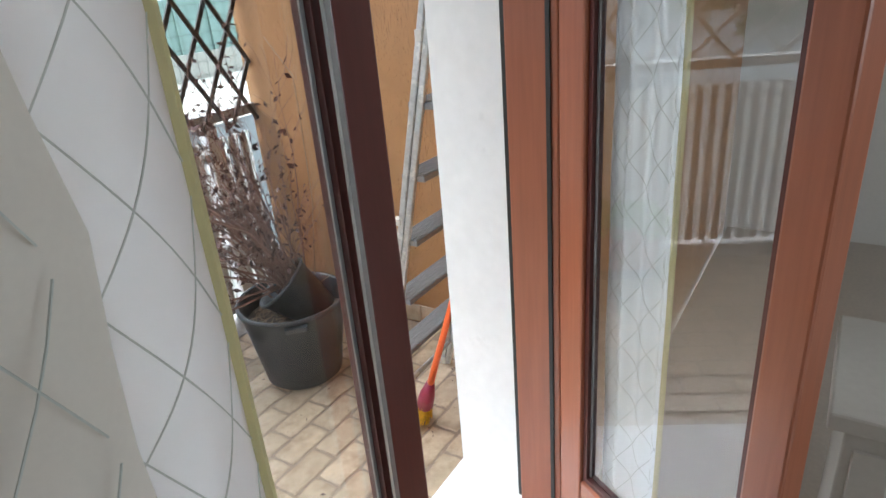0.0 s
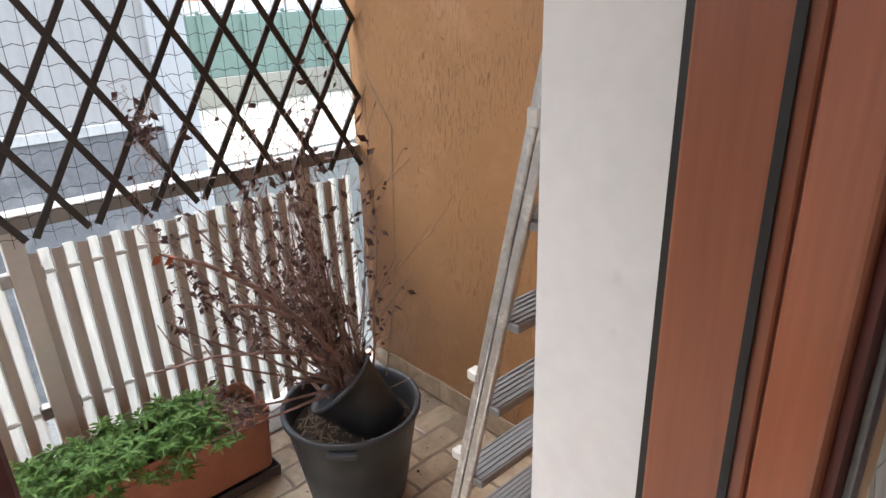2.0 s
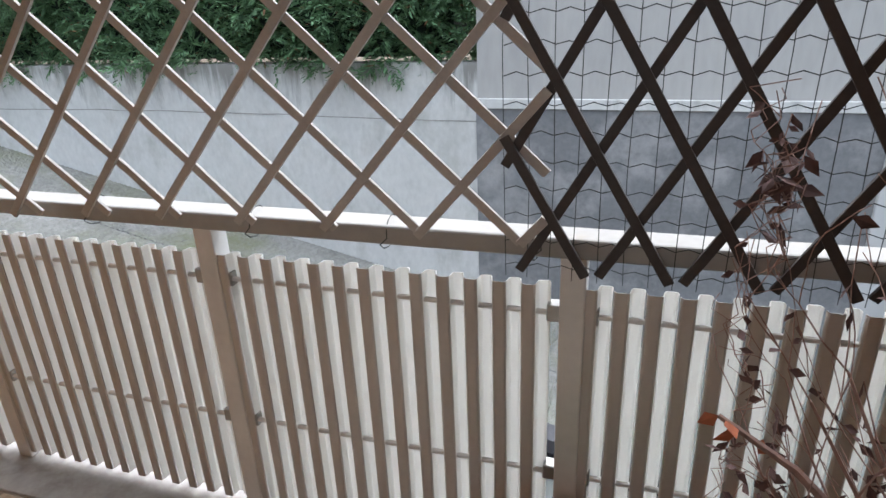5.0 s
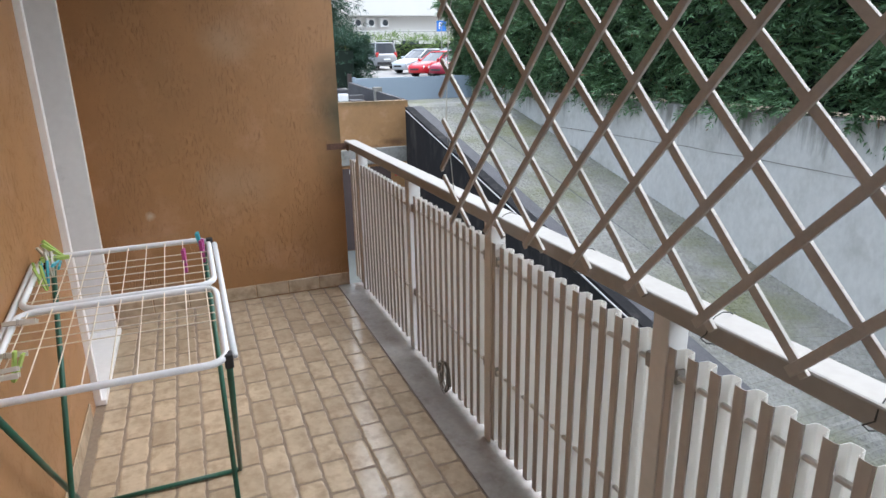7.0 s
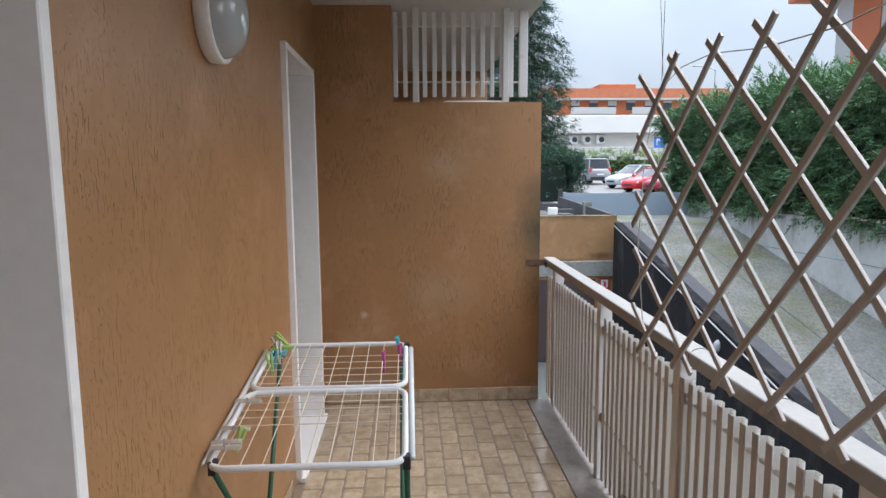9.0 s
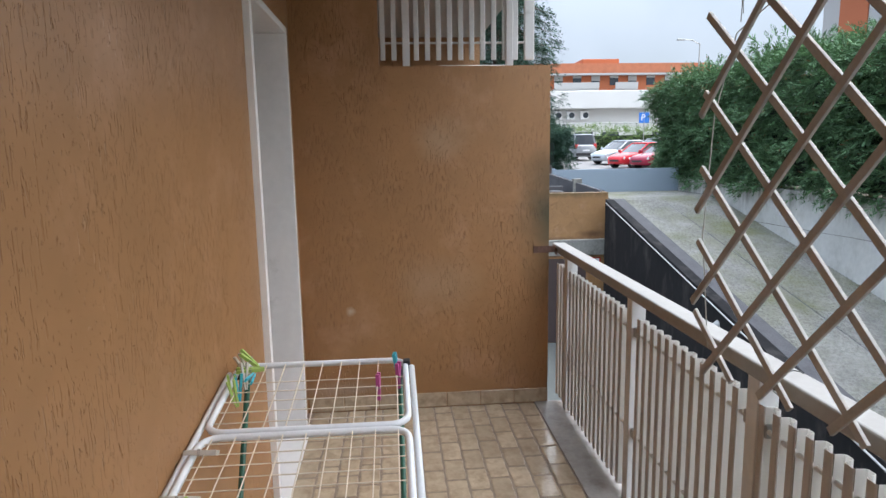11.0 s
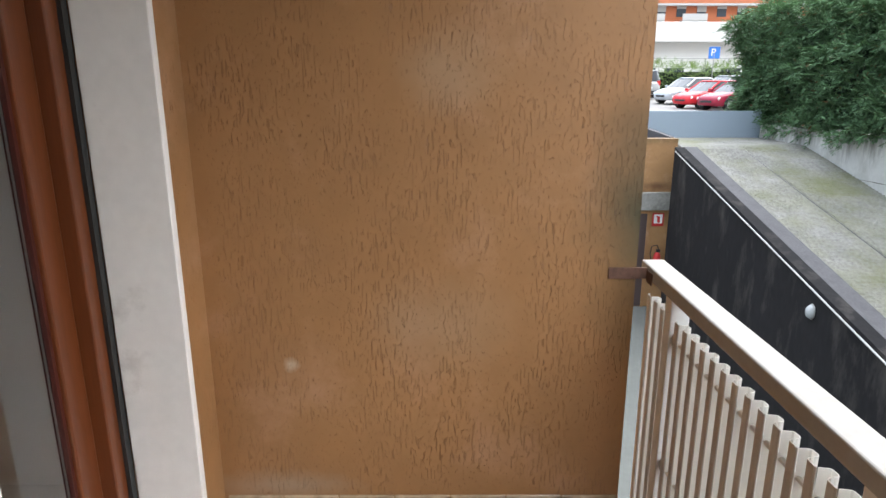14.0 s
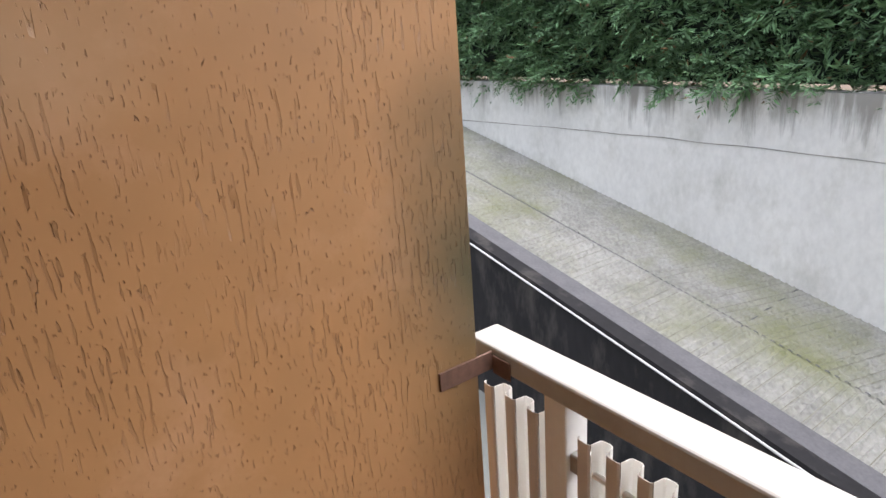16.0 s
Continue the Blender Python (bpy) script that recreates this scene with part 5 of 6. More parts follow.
# ---- far end of the yard ----
structure("wall_yard_end", boxes(((12.6, -4.15, -4.0), (12.9, 1.7, -1.28)), ((12.6, -4.72, -4.0), (12.9, -4.15, -1.28)), ((12.62, -4.72, -0.85), (12.9, 1.7, 0.40))), OCHRE_WEATHERED, "low ochre plastered wall above the garages", "wall")
structure("lintel_concrete", box((12.5, -4.80, -1.28), (12.95, 1.7, -0.85), 0.02), LINTEL, "grey concrete lintel over the garage door", "lintel")
gd = tagged(empty("garage_door", (12.58, -3.45, FLOOR_LOW)), "dark brown metal garage door with a white number", "garage door")
part("leaf", box((-0.02, -0.68, 0.02), (0.015, 0.95, 2.36), 0.006), BROWN_DOOR, gd)
part("frame", boxes(((-0.03, -0.74, 0.0), (0.018, -0.68, 2.42)), ((-0.03, 0.95, 0.0), (0.018, 1.0, 2.42)), ((-0.03, -0.68, 2.36), (0.018, 0.95, 2.42))), OCHRE, gd)
part("handle", box((-0.05, 0.42, 1.28), (-0.02, 0.48, 1.42), 0.006), GALV, gd, "pale metal handle")


def text(name, words, size, m, material, parent):
    cu = bpy.data.curves.new(name, "FONT")
    cu.body, cu.size, cu.extrude, cu.align_x, cu.align_y = words, size, 0.002, "CENTER", "CENTER"
    tmp = new(name, cu)
    dg = bpy.context.evaluated_depsgraph_get()
    me = bpy.data.meshes.new_from_object(tmp.evaluated_get(dg))
    bpy.data.objects.remove(tmp)
    me.transform(m)
    me.materials.append(material)
    ob = new(name, me)
    ob.parent = parent
    return ob


FACE_MINUS_X = Matrix(((0, 0, -1, 0), (-1, 0, 0, 0), (0, 1, 0, 0), (0, 0, 0, 1)))
text("number", "13", 0.16, Matrix.Translation((-0.024, 0.47, 2.26)) @ FACE_MINUS_X, WHITE_PLAIN, gd)
fs = tagged(empty("fire_sign", (12.595, -4.40, -1.52)), "red and white fire extinguisher sign on the wall", "sign")
part("plate", box((-0.008, -0.14, -0.16), (0, 0.14, 0.16), 0.002), SIGN_RED, fs)
part("white_panel", box((-0.0095, -0.10, -0.09), (-0.008, 0.10, 0.13)), WHITE_PLAIN, fs)
part("symbol", prism([(-0.05, -0.07), (0.02, -0.07), (0.02, 0.05), (0.06, 0.10), (-0.04, 0.08)], -0.011, -0.0095, "x"), SIGN_RED, fs)
fe = tagged(empty("fire_extinguisher", (12.5, -4.42, -2.75)), "red fire extinguisher hanging on the wall", "fire extinguisher")
part("cylinder", lathe([(0.0, 0.0), (0.075, 0.0), (0.082, 0.02), (0.082, 0.36), (0.06, 0.42), (0.025, 0.45), (0.0, 0.45)], 20), SIGN_RED, fe, smooth=True)
part("valve", box((-0.03, -0.06, 0.45), (0.03, 0.03, 0.52), 0.008), BLACK_PLASTIC, fe)
part("hose", tube([(0, -0.05, 0.48), (0, 0.02, 0.62), (0, 0.14, 0.60), (0, 0.17, 0.42), (0, 0.12, 0.2)], 0.013, 8), BLACK_PLASTIC, fe, smooth=True)
part("label_plate", box((-0.086, -0.035, 0.12), (-0.080, 0.035, 0.22)), WHITE_PLAIN, fe)
part("wall_hook", box((0.08, -0.02, 0.3), (0.1, 0.02, 0.4)), GALV, fe)
gate = tagged(empty("ramp_gate", (14.7, -5.65, 0.1)), "grey-blue sheet metal gate at the top of the ramp", "gate")
part("sheet", box((-0.03, -1.95, 0.02), (0.03, 1.95, 0.84), 0.008), GATE_BLUE, gate)
for y in (-1.9, 1.9):
    part("stile", box((-0.05, y - 0.05, 0.0), (0.05, y + 0.05, 0.88), 0.008), GATE_BLUE, gate)
part("bottom_rail", box((-0.045, -1.85, 0.0), (0.045, 1.85, 0.06), 0.006), BROWN_DOOR, gate)
part("gate_post", box((-0.06, 1.97, -0.1), (0.06, 2.08, 0.98), 0.008), BROWN_DOOR, gate)
structure("wall_gate_side", boxes(((12.9, -3.6, -4.0), (15.2, -3.25, 0.42)), ((13.6, -3.75, -4.0), (13.9, -3.3, 0.52)), ((15.2, -3.7, -4.0), (24.0, -3.2, 0.6))), KERB, "dark low wall beside the gate", "low wall")
parapet = bmesh.new()
near_end, far_end, thick = Vector((12.92, -4.72, 0.0)), Vector((14.62, -3.66, 0.0)), Vector((-0.075, 0.12, 0.0))
ring_a, ring_b = [[parapet.verts.new(c + off + Vector((0, 0, z))) for off, z in ((Vector(), -1.0), (thick, -1.0), (thick, top), (Vector(), top))] for c, top in ((near_end, 0.42), (far_end, 0.84))]
for i in range(4):
    parapet.faces.new((ring_a[i], ring_a[(i + 1) % 4], ring_b[(i + 1) % 4], ring_b[i]))
parapet.faces.new(ring_a)
parapet.faces.new(ring_b[::-1])
bmesh.ops.recalc_face_normals(parapet, faces=parapet.faces)
structure("wall_gate_parapet", parapet, KERB, "dark sloping parapet between the ochre wall and the gate", "low wall")
structure("parapet_pier", box((13.62, -4.30, -1.0), (13.84, -4.06, 0.72), 0.01), LINTEL, "short grey concrete pier in the parapet", "pier")
box_e = tagged(empty("meter_box", (13.2, -3.05, 0.40)), "small white plastic box on the low wall", "box")
part("case", box((-0.12, -0.12, 0.0), (0.12, 0.12, 0.20), 0.02), WHITE_PLAIN, box_e)
structure("yard_terrace", boxes(((12.9, -3.25, -4.0), (24.0, 8.0, 0.38))), YARD, "raised ground behind the ochre wall", "terrace")


# ---- planting ----
def island_tint(m, spread, brown=0.0):
    """Vary the colour from leaf to leaf."""
    n, l = m.node_tree.nodes, m.node_tree.links
    b = n["Principled BSDF"]
    old = b.inputs["Base Color"].links[0].from_socket
    geo, rr, mul = n.new("ShaderNodeNewGeometry"), n.new("ShaderNodeMapRange"), n.new("ShaderNodeMixRGB")
    rr.inputs["To Min"].default_value, rr.inputs["To Max"].default_value = 1 - spread, 1 + spread
    mul.blend_type = "MULTIPLY"
    mul.inputs[0].default_value = 1
    l.new(geo.outputs["Random Per Island"], rr.inputs["Value"])
    l.new(old, mul.inputs[1])
    l.new(rr.outputs[0], mul.inputs[2])
    out = mul.outputs[0]
    if brown:
        gt, mx = n.new("ShaderNodeMath"), n.new("ShaderNodeMixRGB")
        gt.operation = "LESS_THAN"
        gt.inputs[1].default_value = brown
        mx.inputs[2].default_value = (0.16, 0.07, 0.03, 1)
        l.new(geo.outputs["Random Per Island"], gt.inputs[0])
        l.new(gt.outputs[0], mx.inputs[0])
        l.new(out, mx.inputs[1])
        out = mx.outputs[0]
    l.new(out, b.inputs["Base Color"])


island_tint(LEAF_HEDGE, 0.6, 0.02)
island_tint(LEAF_TREE, 0.5)
island_tint(LEAF_LIGHT, 0.5, 0.02)
island_tint(LEAF_PALE, 0.5)


def spray_mesh(name, points, normals, size, rng_np, blades, material, droop=0.25):
    """Many small feathered fronds at given points, one mesh: narrow side blades along a drooping midrib."""
    n = len(points)
    d = normals + rng_np.normal(0, 0.55, (n, 3))
    d[:, 2] -= droop
    d /= np.linalg.norm(d, axis=1)[:, None]
    s = np.cross(d, np.array([0, 0, 1.0]) + rng_np.normal(0, 0.45, (n, 3)))
    s /= np.linalg.norm(s, axis=1)[:, None] + 1e-6
    L = size * rng_np.uniform(1.3, 2.9, (n, 1))
    out = []
    for i in range(blades):
        f = 0.06 + 0.86 * i / (blades - 1)
        way = 0 if i == blades - 1 else (1 if i % 2 else -1)
        base = points + d * L * f + np.array([0, 0, -0.12]) * L * f * f
        b = d * 0.75 + s * way * 0.75 + rng_np.normal(0, 0.16, (n, 3))
        b /= np.linalg.norm(b, axis=1)[:, None]
        bl = L * (0.50 - 0.30 * f) * rng_np.uniform(0.7, 1.2, (n, 1))
        side = np.cross(b, rng_np.normal(0, 0.5, (n, 3)) + np.array([0, 0, 1.0]))
        side /= np.linalg.norm(side, axis=1)[:, None] + 1e-6
        w = bl * 0.11
        out.append(np.stack([base, base + b * bl * 0.5 + side * w, base + b * bl, base + b * bl * 0.5 - side * w], 1))
    v = np.stack(out, 1).reshape(-1, 3)
    me = bpy.data.meshes.new(name)
    me.from_pydata(v.tolist(), [], np.arange(len(v)).reshape(-1, 4).tolist())
    me.materials.append(material)
    return me


rn = np.random.default_rng(5)


def hedge_block(name, label, x0, x1, y0, y1, z0, z1, count, size, blades, material, lumps, near_y, shares=(0.62, 0.85, 0.7)):
    """A clipped hedge: uneven outline, sprays over its outside, inner shade painted as a near-black box."""
    e = tagged(empty(name, (x0, y1, z0)), label, "hedge", kind="stuff")
    pts, nor = [], []
    for k in range(count):
        face = rn.random()
        if face < shares[0]:
            p = np.array([rn.uniform(x0, x1), near_y, rn.uniform(z0, z1)])
            nrm = np.array([0, 1.0 if near_y > (y0 + y1) / 2 else -1.0, 0.1])
        elif face < shares[1]:
            p = np.array([rn.uniform(x0, x1), rn.uniform(y0, y1), z1 + 0.16 * (z1 - z0) * rn.random() ** 5])
            nrm = np.array([0, 0.2, 1.0])
        else:
            p = np.array([x1 if rn.random() < shares[2] else x0, rn.uniform(y0, y1), rn.uniform(z0, z1)])
            nrm = np.array([1.0 if p[0] == x1 else -1.0, 0.2, 0.1])
        b = noise.noise((p[0] * 0.55, p[1] * 0.55, p[2] * 0.8)) + 0.75 * noise.noise((p[0] * 1.9, p[1] * 1.9, p[2] * 3.2))
        p = p + nrm * lumps * b - np.array([0, 0, 0.18 * lumps * (p[2] > z1 - 0.1) * rn.random()])
        p = p - nrm * rn.random() ** 2 * 0.30
        pts.append(p)
        nor.append(nrm)
    me = spray_mesh(name + "_sprays", np.array(pts) - np.array([x0, y1, z0]), np.array(nor), size, rn, blades, material)
    ob = new("sprays", me)
    ob.parent = e
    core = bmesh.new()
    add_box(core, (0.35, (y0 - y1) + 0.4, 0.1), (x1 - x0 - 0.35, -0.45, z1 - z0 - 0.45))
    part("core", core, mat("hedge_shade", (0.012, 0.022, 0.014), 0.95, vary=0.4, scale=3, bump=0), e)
    return e


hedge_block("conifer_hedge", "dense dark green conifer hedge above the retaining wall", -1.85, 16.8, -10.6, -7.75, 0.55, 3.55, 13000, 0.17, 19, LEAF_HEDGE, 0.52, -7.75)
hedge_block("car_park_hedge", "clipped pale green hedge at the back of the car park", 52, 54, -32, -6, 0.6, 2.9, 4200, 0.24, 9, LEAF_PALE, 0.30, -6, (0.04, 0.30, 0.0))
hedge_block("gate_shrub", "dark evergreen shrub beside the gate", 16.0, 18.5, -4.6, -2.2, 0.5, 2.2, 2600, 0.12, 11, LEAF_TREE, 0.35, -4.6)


def conifer(name, label, at, height, spread, trunk_r, tiers, material):
    e = tagged(empty(name, at), label, "tree")
    part("trunk", tube([(0, 0, 0), (0.05, 0.03, height * 0.5), (0, 0, height)], [trunk_r, trunk_r * 0.6, 0.03], 8), BARK, e, smooth=True)
    limbs, pts, nor = bmesh.new(), [], []
    for k in range(tiers):
        f = k / tiers
        z = height * (0.10 + 0.88 * f)
        for j in range(7):
            a = 6.283 * (j / 7 + 0.37 * k) + rn.uniform(-0.3, 0.3)
            L = spread * (1 - f) ** 0.7 * rn.uniform(0.7, 1.15) + 0.2
            out = np.array([math.cos(a), math.sin(a), 0])
            tip = out * L + np.array([0, 0, z - 0.14 * L])
            add_tube(limbs, [(0, 0, z), tuple((out * L * 0.5) + np.array([0, 0, z + 0.05 * L])), tuple(tip)], [0.035 * (1 - f) + 0.01, 0.02, 0.006], 5)
            for q in range(int(14 + L * 26)):
                g = rn.uniform(0.25, 1.0)
                c = out * L * g + np.array([0, 0, z - 0.14 * L * g * g + 0.02])
                pts.append(c + rn.normal(0, 0.10 * L ** 0.5, 3) * np.array([1, 1, 0.5]))
                nor.append(out + np.array([0, 0, -0.1]))
    part("limb_whorl", limbs, BARK, e)
    ob = new("crown", spray_mesh(name + "_crown", np.array(pts), np.array(nor), 0.17, rn, 11, material, 0.55))
    ob.parent = e
    return e


conifer("cedar_tree", "tall dark blue-green cedar beside the car park", (20.0, -3.0, 0.3), 13.0, 2.5, 0.25, 34, LEAF_TREE)


# ---- cars ----
def loft(rings):
    """A skin over closed rings of points, with its two ends filled."""
    bm = bmesh.new()
    rows = [[bm.verts.new(p) for p in ring] for ring in rings]
    for q, w in zip(rows, rows[1:]):
        for i in range(len(q)):
            k = (i + 1) % len(q)
            bm.faces.new((q[i], q[k], w[k], w[i]))
    bm.faces.new(rows[0][::-1])
    bm.faces.new(rows[-1])
    bmesh.ops.recalc_face_normals(bm, faces=bm.faces)
    return bm


def car(name, label, at, rz, L, W, H, paint, van=False):
    """A parked car, nose towards +x: rounded lower body, glass all round under a painted roof, pillars, wheels, lights."""
    e = tagged(empty(name, at, rz), label, "car", "cars in the car park")
    belt = 0.58 * H if van else 0.62 * H
    nose = 0.50 * H
    lower = []
    for f, wide, top, low in ((-0.5, 0.40, belt - 0.10, 0.34), (-0.485, 0.46, belt, 0.26), (-0.36, 0.495, belt + 0.02, 0.22), (-0.1, 0.5, belt + 0.01, 0.22), (0.18, 0.5, belt, 0.22), (0.27, 0.495, belt - 0.03, 0.22),
                              (0.40, 0.47, nose + 0.03, 0.22), (0.47, 0.41, nose - 0.06, 0.24), (0.5, 0.31, nose - 0.20, 0.32)):
        w = wide * W
        half = [(0.86 * w, low), (0.97 * w, low + 0.07), (w, 0.5 * (low + top)), (0.97 * w, top - 0.10), (0.90 * w, top - 0.02), (0.60 * w, top + 0.012)]
        lower.append([(f * L, y, z) for y, z in half] + [(f * L, -y, z) for y, z in half[::-1]])
    part("body", loft(lower), paint, e, smooth=True)
    zb, zt = belt - 0.01, H - 0.07
    xr0, xr1, xf1, xf0 = (-0.47 * L, -0.43 * L, 0.12 * L, 0.27 * L) if van else (-0.46 * L, -0.34 * L, 0.04 * L, 0.24 * L)
    w0, w1 = 0.455 * W, 0.385 * W

    def ring(k, grow=0.0):
        a, b, w = xr0 + (xr1 - xr0) * k - grow, xf0 + (xf1 - xf0) * k + grow, w0 + (w1 - w0) * k + grow
        z = zb + (zt - zb) * k
        return [(a, -w * 0.8, z), (a + 0.06, -w, z), ((a + b) / 2, -w - 0.015, z), (b - 0.14, -w, z), (b, -w * 0.72, z), (b + 0.04, 0, z), (b, w * 0.72, z), (b - 0.14, w, z), ((a + b) / 2, w + 0.015, z), (a + 0.06, w, z), (a, w * 0.8, z), (a - 0.03, 0, z)]

    part("window_glass", loft([ring(k) for k in (0.0, 0.5, 1.0)]), DARK_PANE, e, "dark tinted window glass")
    top_ring = ring(1.0, 0.02)
    part("roof", loft([top_ring, [(x, y, H - 0.03) for x, y, z in top_ring], [(x * 0.9 + 0.1 * (xr1 + xf1) / 2, y * 0.78, H) for x, y, z in top_ring]]), paint, e, smooth=True)
    lo_r, hi_r = ring(0.0, 0.006), ring(1.0, 0.006)
    for i in (1, 3, 7, 9):
        part("pillar", rod(lo_r[i], hi_r[i], 0.045, 0.04, 8), paint, e)
    for i in (2, 8):
        part("pillar", rod(lo_r[i], hi_r[i], 0.03, 0.03, 8), BLACK_PLASTIC, e)
    for s in (1, -1):
        tall_light = 0.42 if van else 0.10
        part("tail_light", box((-0.497 * L, s * 0.40 * W - 0.10, belt - 0.22), (-0.475 * L, s * 0.40 * W + 0.10, belt - 0.04 + tall_light * 0.3), 0.01), SIGN_RED, e)
        lamp_at = Matrix.Translation((0.452 * L, s * 0.34 * W, nose - 0.13)) @ Matrix.Rotation(radians(-22 * s), 4, "Z") @ Matrix.Rotation(radians(-28), 4, "Y")
        part("headlight", box((-0.05, -0.17, -0.07), (0.035, 0.17, 0.07), 0.03, lamp_at), WHITE_PLAIN, e, "clear headlight")
        part("mirror", box((0.20 * L, s * 0.5 * W - 0.03, belt), (0.20 * L + 0.12, s * 0.5 * W + 0.13, belt + 0.14), 0.03), paint, e)
        for x in (-0.31 * L, 0.31 * L):
            w = part("wheel", rod((x, s * (W / 2 - 0.22), 0.31), (x, s * (W / 2 + 0.008), 0.31), 0.31, seg=24), TYRE, e)
            part("rim", rod((x, s * (W / 2 + 0.008), 0.31), (x, s * (W / 2 + 0.02), 0.31), 0.20, seg=18), GALV, w)
            part("wheel_arch", tube([(x + 0.36 * math.cos(radians(q)), s * (W / 2 - 0.012), 0.31 + 0.36 * math.sin(radians(q))) for q in range(0, 181, 20)], 0.025, 6), BLACK_PLASTIC, e)
    part("grille", box((0.485 * L, -0.22 * W, 0.40), (0.503 * L, 0.22 * W, nose - 0.24), 0.008), BLACK_PLASTIC, e)
    part("plate", box((-0.508 * L, -0.26, 0.62), (-0.498 * L, 0.26, 0.73)), WHITE_PLAIN, e)
    part("bumper", box((-0.507 * L, -0.42 * W, 0.30), (-0.47 * L, 0.42 * W, 0.50), 0.03), BLACK_PLASTIC if van else paint, e)
    return e


car("parked_van", "silver family van parked with its tail towards the ramp", (42.4, -12.4, 0.59), 8, 4.3, 1.78, 1.82, CAR_SILVER, True)
car("parked_hatchback", "pale silver hatchback parked in the car park", (36.8, -13.9, 0.39), 112, 3.9, 1.7, 1.52, CAR_WHITE)
car("parked_hatchback", "bright red hatchback parked in the car park", (33.2, -13.8, 0.26), 112, 4.0, 1.72, 1.48, CAR_RED)
car("parked_hatchback", "dark red hatchback parked beside the hedge", (31.0, -14.3, 0.255), 112, 4.0, 1.72, 1.48, CAR_MAROON)
car("parked_hatchback", "silver hatchback parked at the back", (42.0, -18.4, 0.57), 112, 4.0, 1.72, 1.5, CAR_SILVER)

# ---- buildings ----
WHITE_RENDER = mat("white_render", (0.66, 0.65, 0.62), 0.85, vary=0.05, scale=0.3)
low = tagged(empty("low_white_building", (72, -20, 0.25)), "long low white building with a flat overhanging roof", "building")
part("wall", box((0, -30, 0), (12, 16, 5.6)), WHITE_RENDER, low)
part("roof_edge", box((-1.6, -31, 5.6), (13, 17, 7.7), 0.1), WHITE_RENDER, low, "pale ribbed roof edge")
for k in range(14):
    part("window", box((-0.06, -29 + k * 3.2, 1.2), (0.02, -29 + k * 3.2 + (2.2 if k % 3 else 1.0), 2.9), 0.02), DARK_PANE, low)
for y in (1.1, -0.5, -2.2):
    u = part("air_unit", box((-0.5, y - 0.5, 4.4), (-0.02, y + 0.5, 5.4), 0.05), WHITE_PLAIN, low, "white air-conditioning unit")
    part("fan_grille", rod((-0.53, y - 0.1, 4.9), (-0.5, y - 0.1, 4.9), 0.34, seg=20), DARK_PANE, u)
psign = tagged(empty("parking_sign", (50.5, -21.0, 0.95)), "blue parking sign on a grey pole", "sign")
part("pole", rod((0, 0, -0.6), (0, 0, 3.3), 0.04), GALV, psign)
part("plate", box((-0.03, -0.45, 2.5), (0.03, 0.45, 3.4), 0.01), SIGN_BLUE, psign)
text("letter", "P", 0.8, Matrix.Translation((-0.034, 0.1, 2.95)) @ FACE_MINUS_X, WHITE_PLAIN, psign)
fence2 = tagged(empty("car_park_railing", (54.6, -20, 0.6)), "thin grey railing along the car park hedge", "railing")
for k in range(16):
    part("post", rod((0, -12 + k * 2, 0), (0, -12 + k * 2, 3.0), 0.04), GALV, fence2)
for z in (2.3, 3.0):
    part("bar", rod((0, -13, z), (0, 19, z), 0.035), GALV, fence2)


def block(name, label, at, wx, wy, h, storeys, bays, balconies=()):
    """A rendered apartment block that faces -x, with storeys, windows, balconies and a tiled roof."""
    e = tagged(empty(name, at), label, "building")
    part("wall", box((0, -wy / 2, 0), (wx, wy / 2, h)), ORANGE_RENDER, e)
    part("roof", prism([(-wy / 2 - 1, h), (wy / 2 + 1, h), (wy / 2 + 1, h + 0.4), (wy / 2 - 2, h + 1.7), (-wy / 2 + 2, h + 1.7), (-wy / 2 - 1, h + 0.4)], -1.2, wx + 1, "x"), ROOF_TILE, e, "orange tiled roof")
    part("eave_board", box((-1.25, -wy / 2 - 1.05, h - 0.35), (wx + 1, wy / 2 + 1.05, h - 0.02)), PALE_RENDER, e)
    sh = h / storeys
    for i in range(storeys):
        for j in range(bays):
            y = -wy / 2 + (j + 0.5) * wy / bays
            w = part("window", box((-0.08, y - 0.8, i * sh + 0.8), (0.05, y + 0.8, i * sh + 2.5), 0.03), DARK_PANE, e)
            part("shutter", box((-0.14, y - 0.8, i * sh + 1.6 + 0.5 * (j % 2)), (-0.082, y + 0.8, i * sh + 2.5), 0.01), PALE_RENDER, w)
        for y0, y1 in balconies:
            bl = part("balcony", box((-1.5, y0, i * sh - 0.1), (0, y1, i * sh + 0.12), 0.02), PALE_RENDER, e)
            part("parapet", box((-1.56, y0, i * sh + 0.12), (-1.44, y1, i * sh + 1.2), 0.02), PALE_RENDER, bl)
    return e


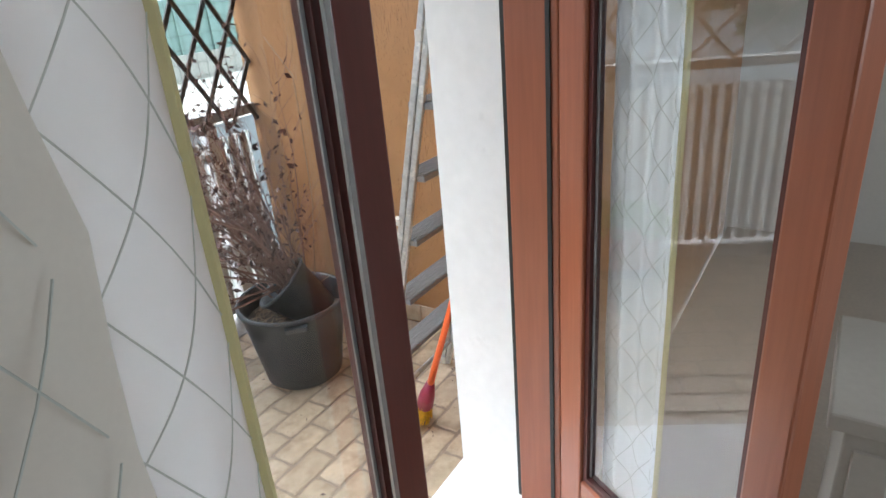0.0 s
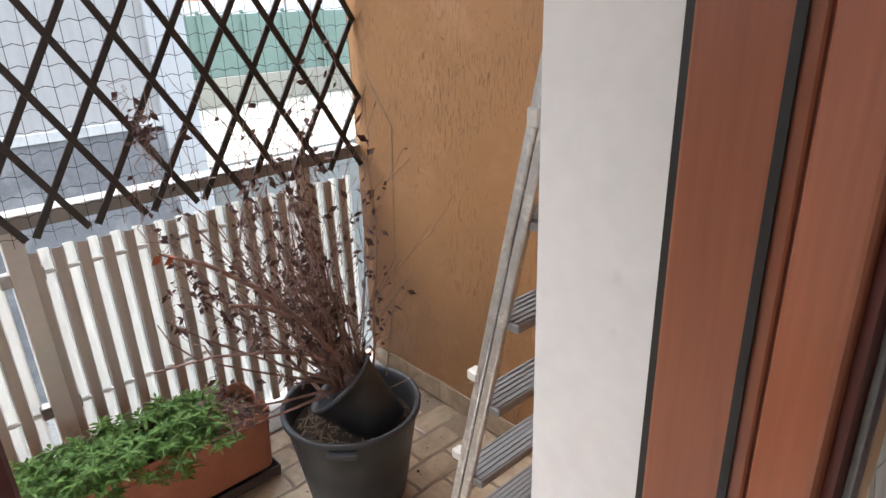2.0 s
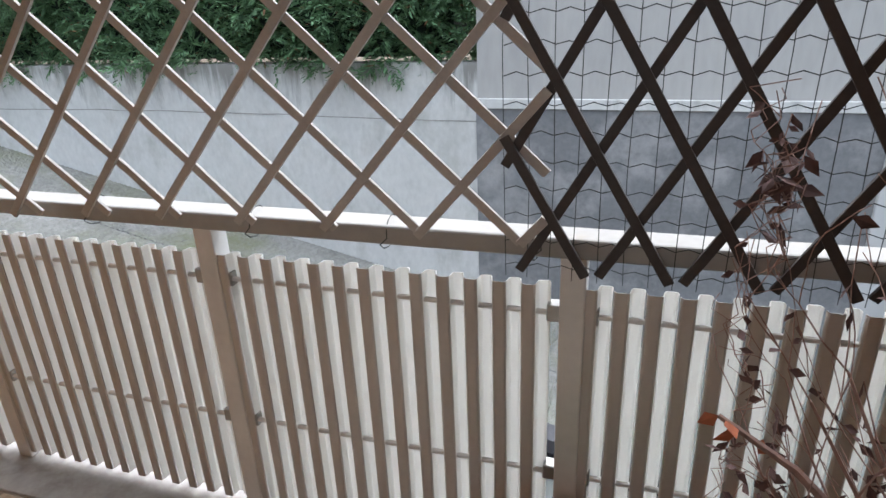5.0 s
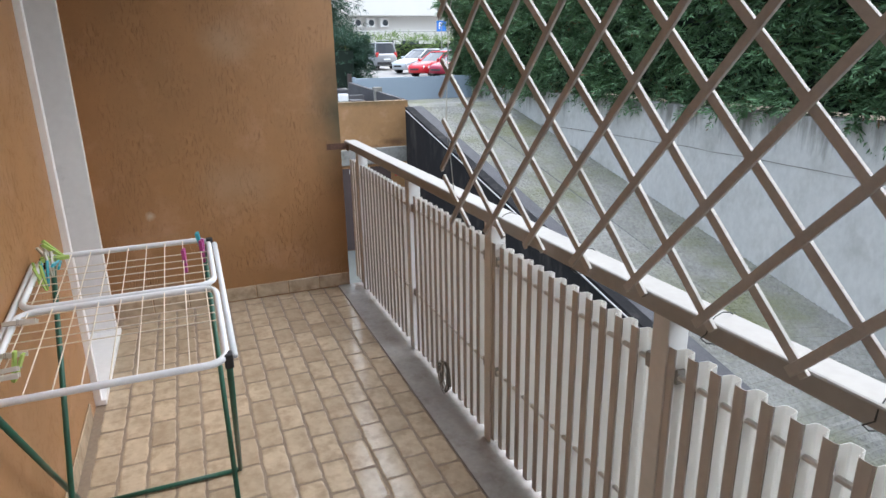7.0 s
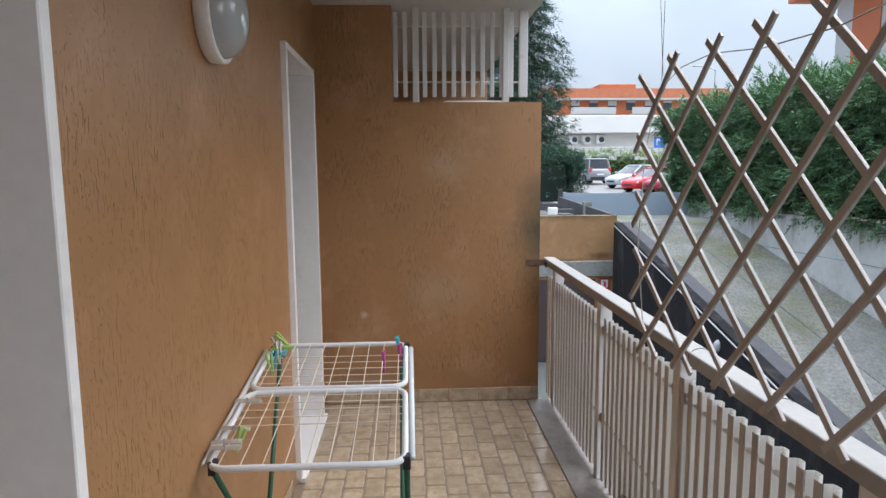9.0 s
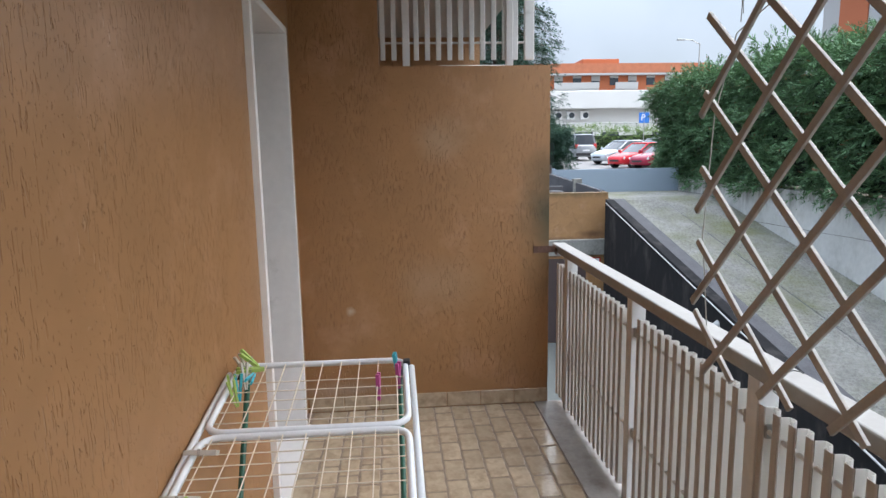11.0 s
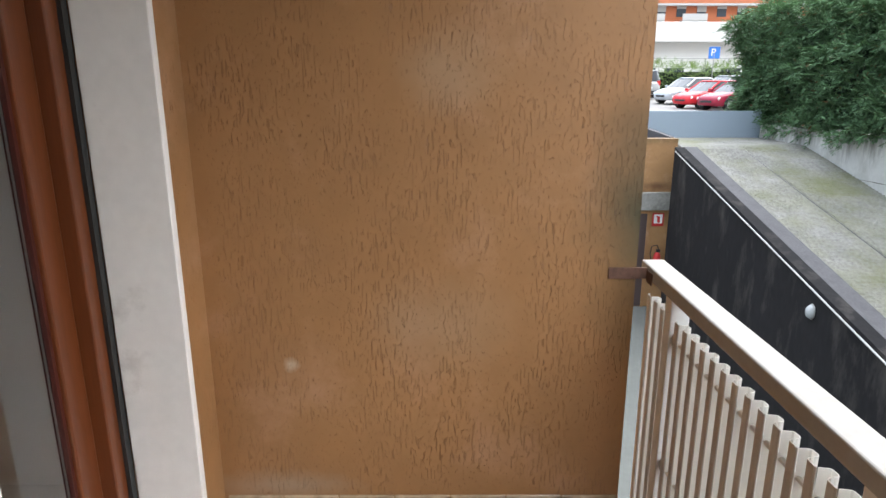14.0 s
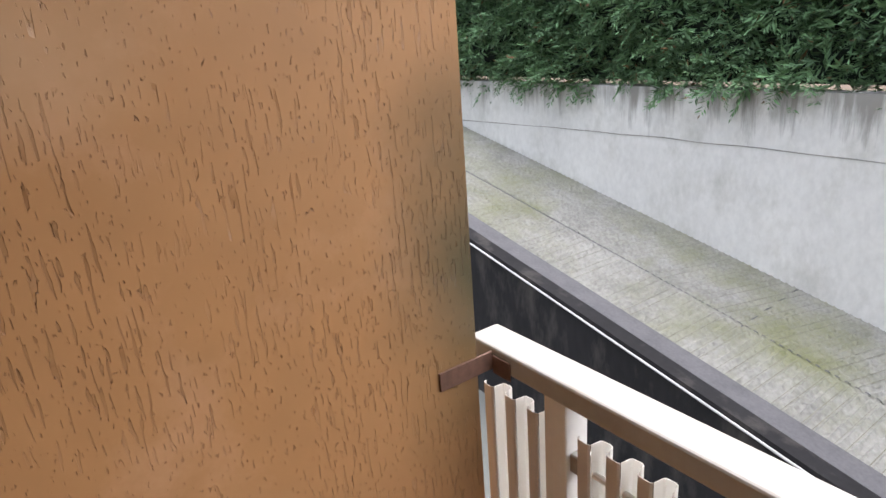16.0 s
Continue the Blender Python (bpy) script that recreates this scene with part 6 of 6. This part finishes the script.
bA = block("apartment_building", "orange apartment building with white balconies and a tiled roof", (112, -40, 0), 14, 38, 14.4, 5, 11, ((3.2, 11.5), (-4.0, 0.2)))
part("stair_tower", box((3, -2.0, 14.5), (10, 5, 17.4), 0.1), ORANGE_RENDER, bA)
bB = block("apartment_building", "orange apartment building far behind the hedge", (120, -75, 0), 14, 40, 13.0, 4, 10, ((-14, -4), (4, 14)))
bC = tagged(empty("apartment_building", (20.0, -25.0, 0.2)), "white and orange apartment building above the hedge", "building")
part("wall", box((-9, -5, 0), (6.4, 5, 9.9)), PALE_RENDER, bC)
part("roof", prism([(-11, 9.9), (8.6, 9.9), (8.6, 10.2), (4, 12.0), (-7, 12.0), (-11, 10.2)], -6.5, 6.2, "y"), ROOF_TILE, bC, "tiled roof with wide eaves")
for x in (4.3, 0.1, -4.4):
    part("orange_band", box((x - 0.9, 5.0, 0.5), (x + 0.9, 5.06, 9.85), 0.01), ORANGE_RENDER, bC, "orange rendered band")
    for z in (1.6, 4.4, 7.0):
        part("window", box((x - 2.6, 4.98, z), (x - 1.3, 5.04, z + 1.5), 0.02), DARK_PANE, bC)
pole = tagged(empty("street_lamp", (60, -30.4, 0.6)), "tall grey street lamp in the car park", "street lamp")
part("mast", rod((0, 0, 0), (0, 0, 11.0), 0.11, 0.06), GALV, pole)
part("arm", tube([(0, 0, 10.9), (0, 0.8, 11.3), (0, 1.8, 11.35)], 0.05, 6), GALV, pole)
part("head", box((-0.15, 1.6, 11.28), (0.15, 2.4, 11.42), 0.04), GALV, pole)

# ---- tiles ----
TL, TW, T0 = 0.206, 0.1105, 0.165


def tile_mesh(name, l, w, seed):
    """A cushioned tile with wavy sides and a darker glazed rim."""
    r = random.Random(seed)
    bm = bmesh.new()
    rings = [[], [], []]
    n, m = 6, 4
    path = [(-1 + 2 * i / n, -1) for i in range(n)] + [(1, -1 + 2 * i / m) for i in range(m)] + [(1 - 2 * i / n, 1) for i in range(n)] + [(-1, 1 - 2 * i / m) for i in range(m)]
    ph = [r.uniform(0, 6.28) for _ in range(4)]
    for u, v in path:
        corner = 0.0025 if abs(u) == 1 and abs(v) == 1 else 0.0
        jx = 0.0016 * math.sin(4.2 * v + ph[0 if u > 0 else 1]) + r.uniform(0, 0.0012) + corner
        jy = 0.0022 * math.sin(4.6 * u + ph[2 if v > 0 else 3]) + r.uniform(0, 0.0012) + corner
        for ring, inset, z in zip(rings, (0.0008, 0.0045, 0.011), (-0.006, -0.0014, 0.0)):
            ring.append(bm.verts.new((u * (l / 2 - inset - jx), v * (w / 2 - inset - jy), z)))
    for lo, hi, slot in ((rings[0], rings[1], 1), (rings[1], rings[2], 0)):
        for i in range(len(lo)):
            k = (i + 1) % len(lo)
            f = bm.faces.new((lo[i], lo[k], hi[k], hi[i]))
            f.material_index = slot
    bm.faces.new(rings[2])
    bm.normal_update()
    me = bpy.data.meshes.new(name)
    bm.to_mesh(me)
    bm.free()
    me.materials.append(TILE)
    me.materials.append(TILE_EDGE)
    return me


floor_e = tagged(finish(box((END_X, 0.163, -0.0119), (0.0, WALL_Y, -0.0035)), "floor", GROUT), "worn beige ceramic tiles laid in running bond", "floor", kind="structure")
variants = [tile_mesh("tile", TL - 0.003, TW - 0.003, s) for s in range(6)]
half = [tile_mesh("tile", TL / 2 - 0.003, TW - 0.003, 20 + s) for s in range(2)]
rows_n = 13
for c in range(rows_n):
    y = T0 + TW * (c + 0.5)
    x = 0.0 - (TL / 2 if c % 2 else 0)
    if c % 2:
        t = new("tile", half[c % 4 // 2])
        t.location = (-TL / 4, y, random.uniform(-0.0006, 0.0006))
        t.parent = floor_e
    while x - TL > END_X - 0.02:
        t = new("tile", variants[random.randrange(6)])
        t.location = (x - TL / 2, y, random.uniform(-0.0008, 0.0006))
        t.rotation_euler = (random.uniform(-0.004, 0.004), random.uniform(-0.004, 0.004), random.uniform(-0.006, 0.006))
        t.parent = floor_e
        x -= TL
skirt = tagged(empty("skirting"), "beige ceramic tile skirting along the walls", "skirting", kind="structure")
sk_mesh = box((-0.109, -0.007, 0.003), (0.109, 0.0, 0.098), 0.003)
sk = finish(sk_mesh, "skirting_tile", TILE, skirt)
sk_data = sk.data
sk.matrix_world = pose(-0.0005, 0.19, 0, 0, 0, -90)
for k in range(1, 7):
    o = new("skirting_tile", sk_data)
    o.parent = skirt
    o.matrix_world = pose(-0.0005, 0.19 + 0.221 * k, 0, 0, 0, -90)
for k in range(7):
    o = new("skirting_tile", sk_data)
    o.parent = skirt
    o.matrix_world = pose(END_X + 0.0005, 0.15 + 0.221 * k, 0, 0, 0, 90)
for x0, x1 in ((END_X, DOOR_A[0] - 0.03), (DOOR_A[1] + 0.04, DOOR_B[0] - 0.04)):
    x = x0 + 0.11
    while x + 0.11 < x1:
        o = new("skirting_tile", sk_data)
        o.parent = skirt
        o.matrix_world = pose(x, WALL_Y - 0.0005, 0, 0, 0, 0)
        x += 0.221
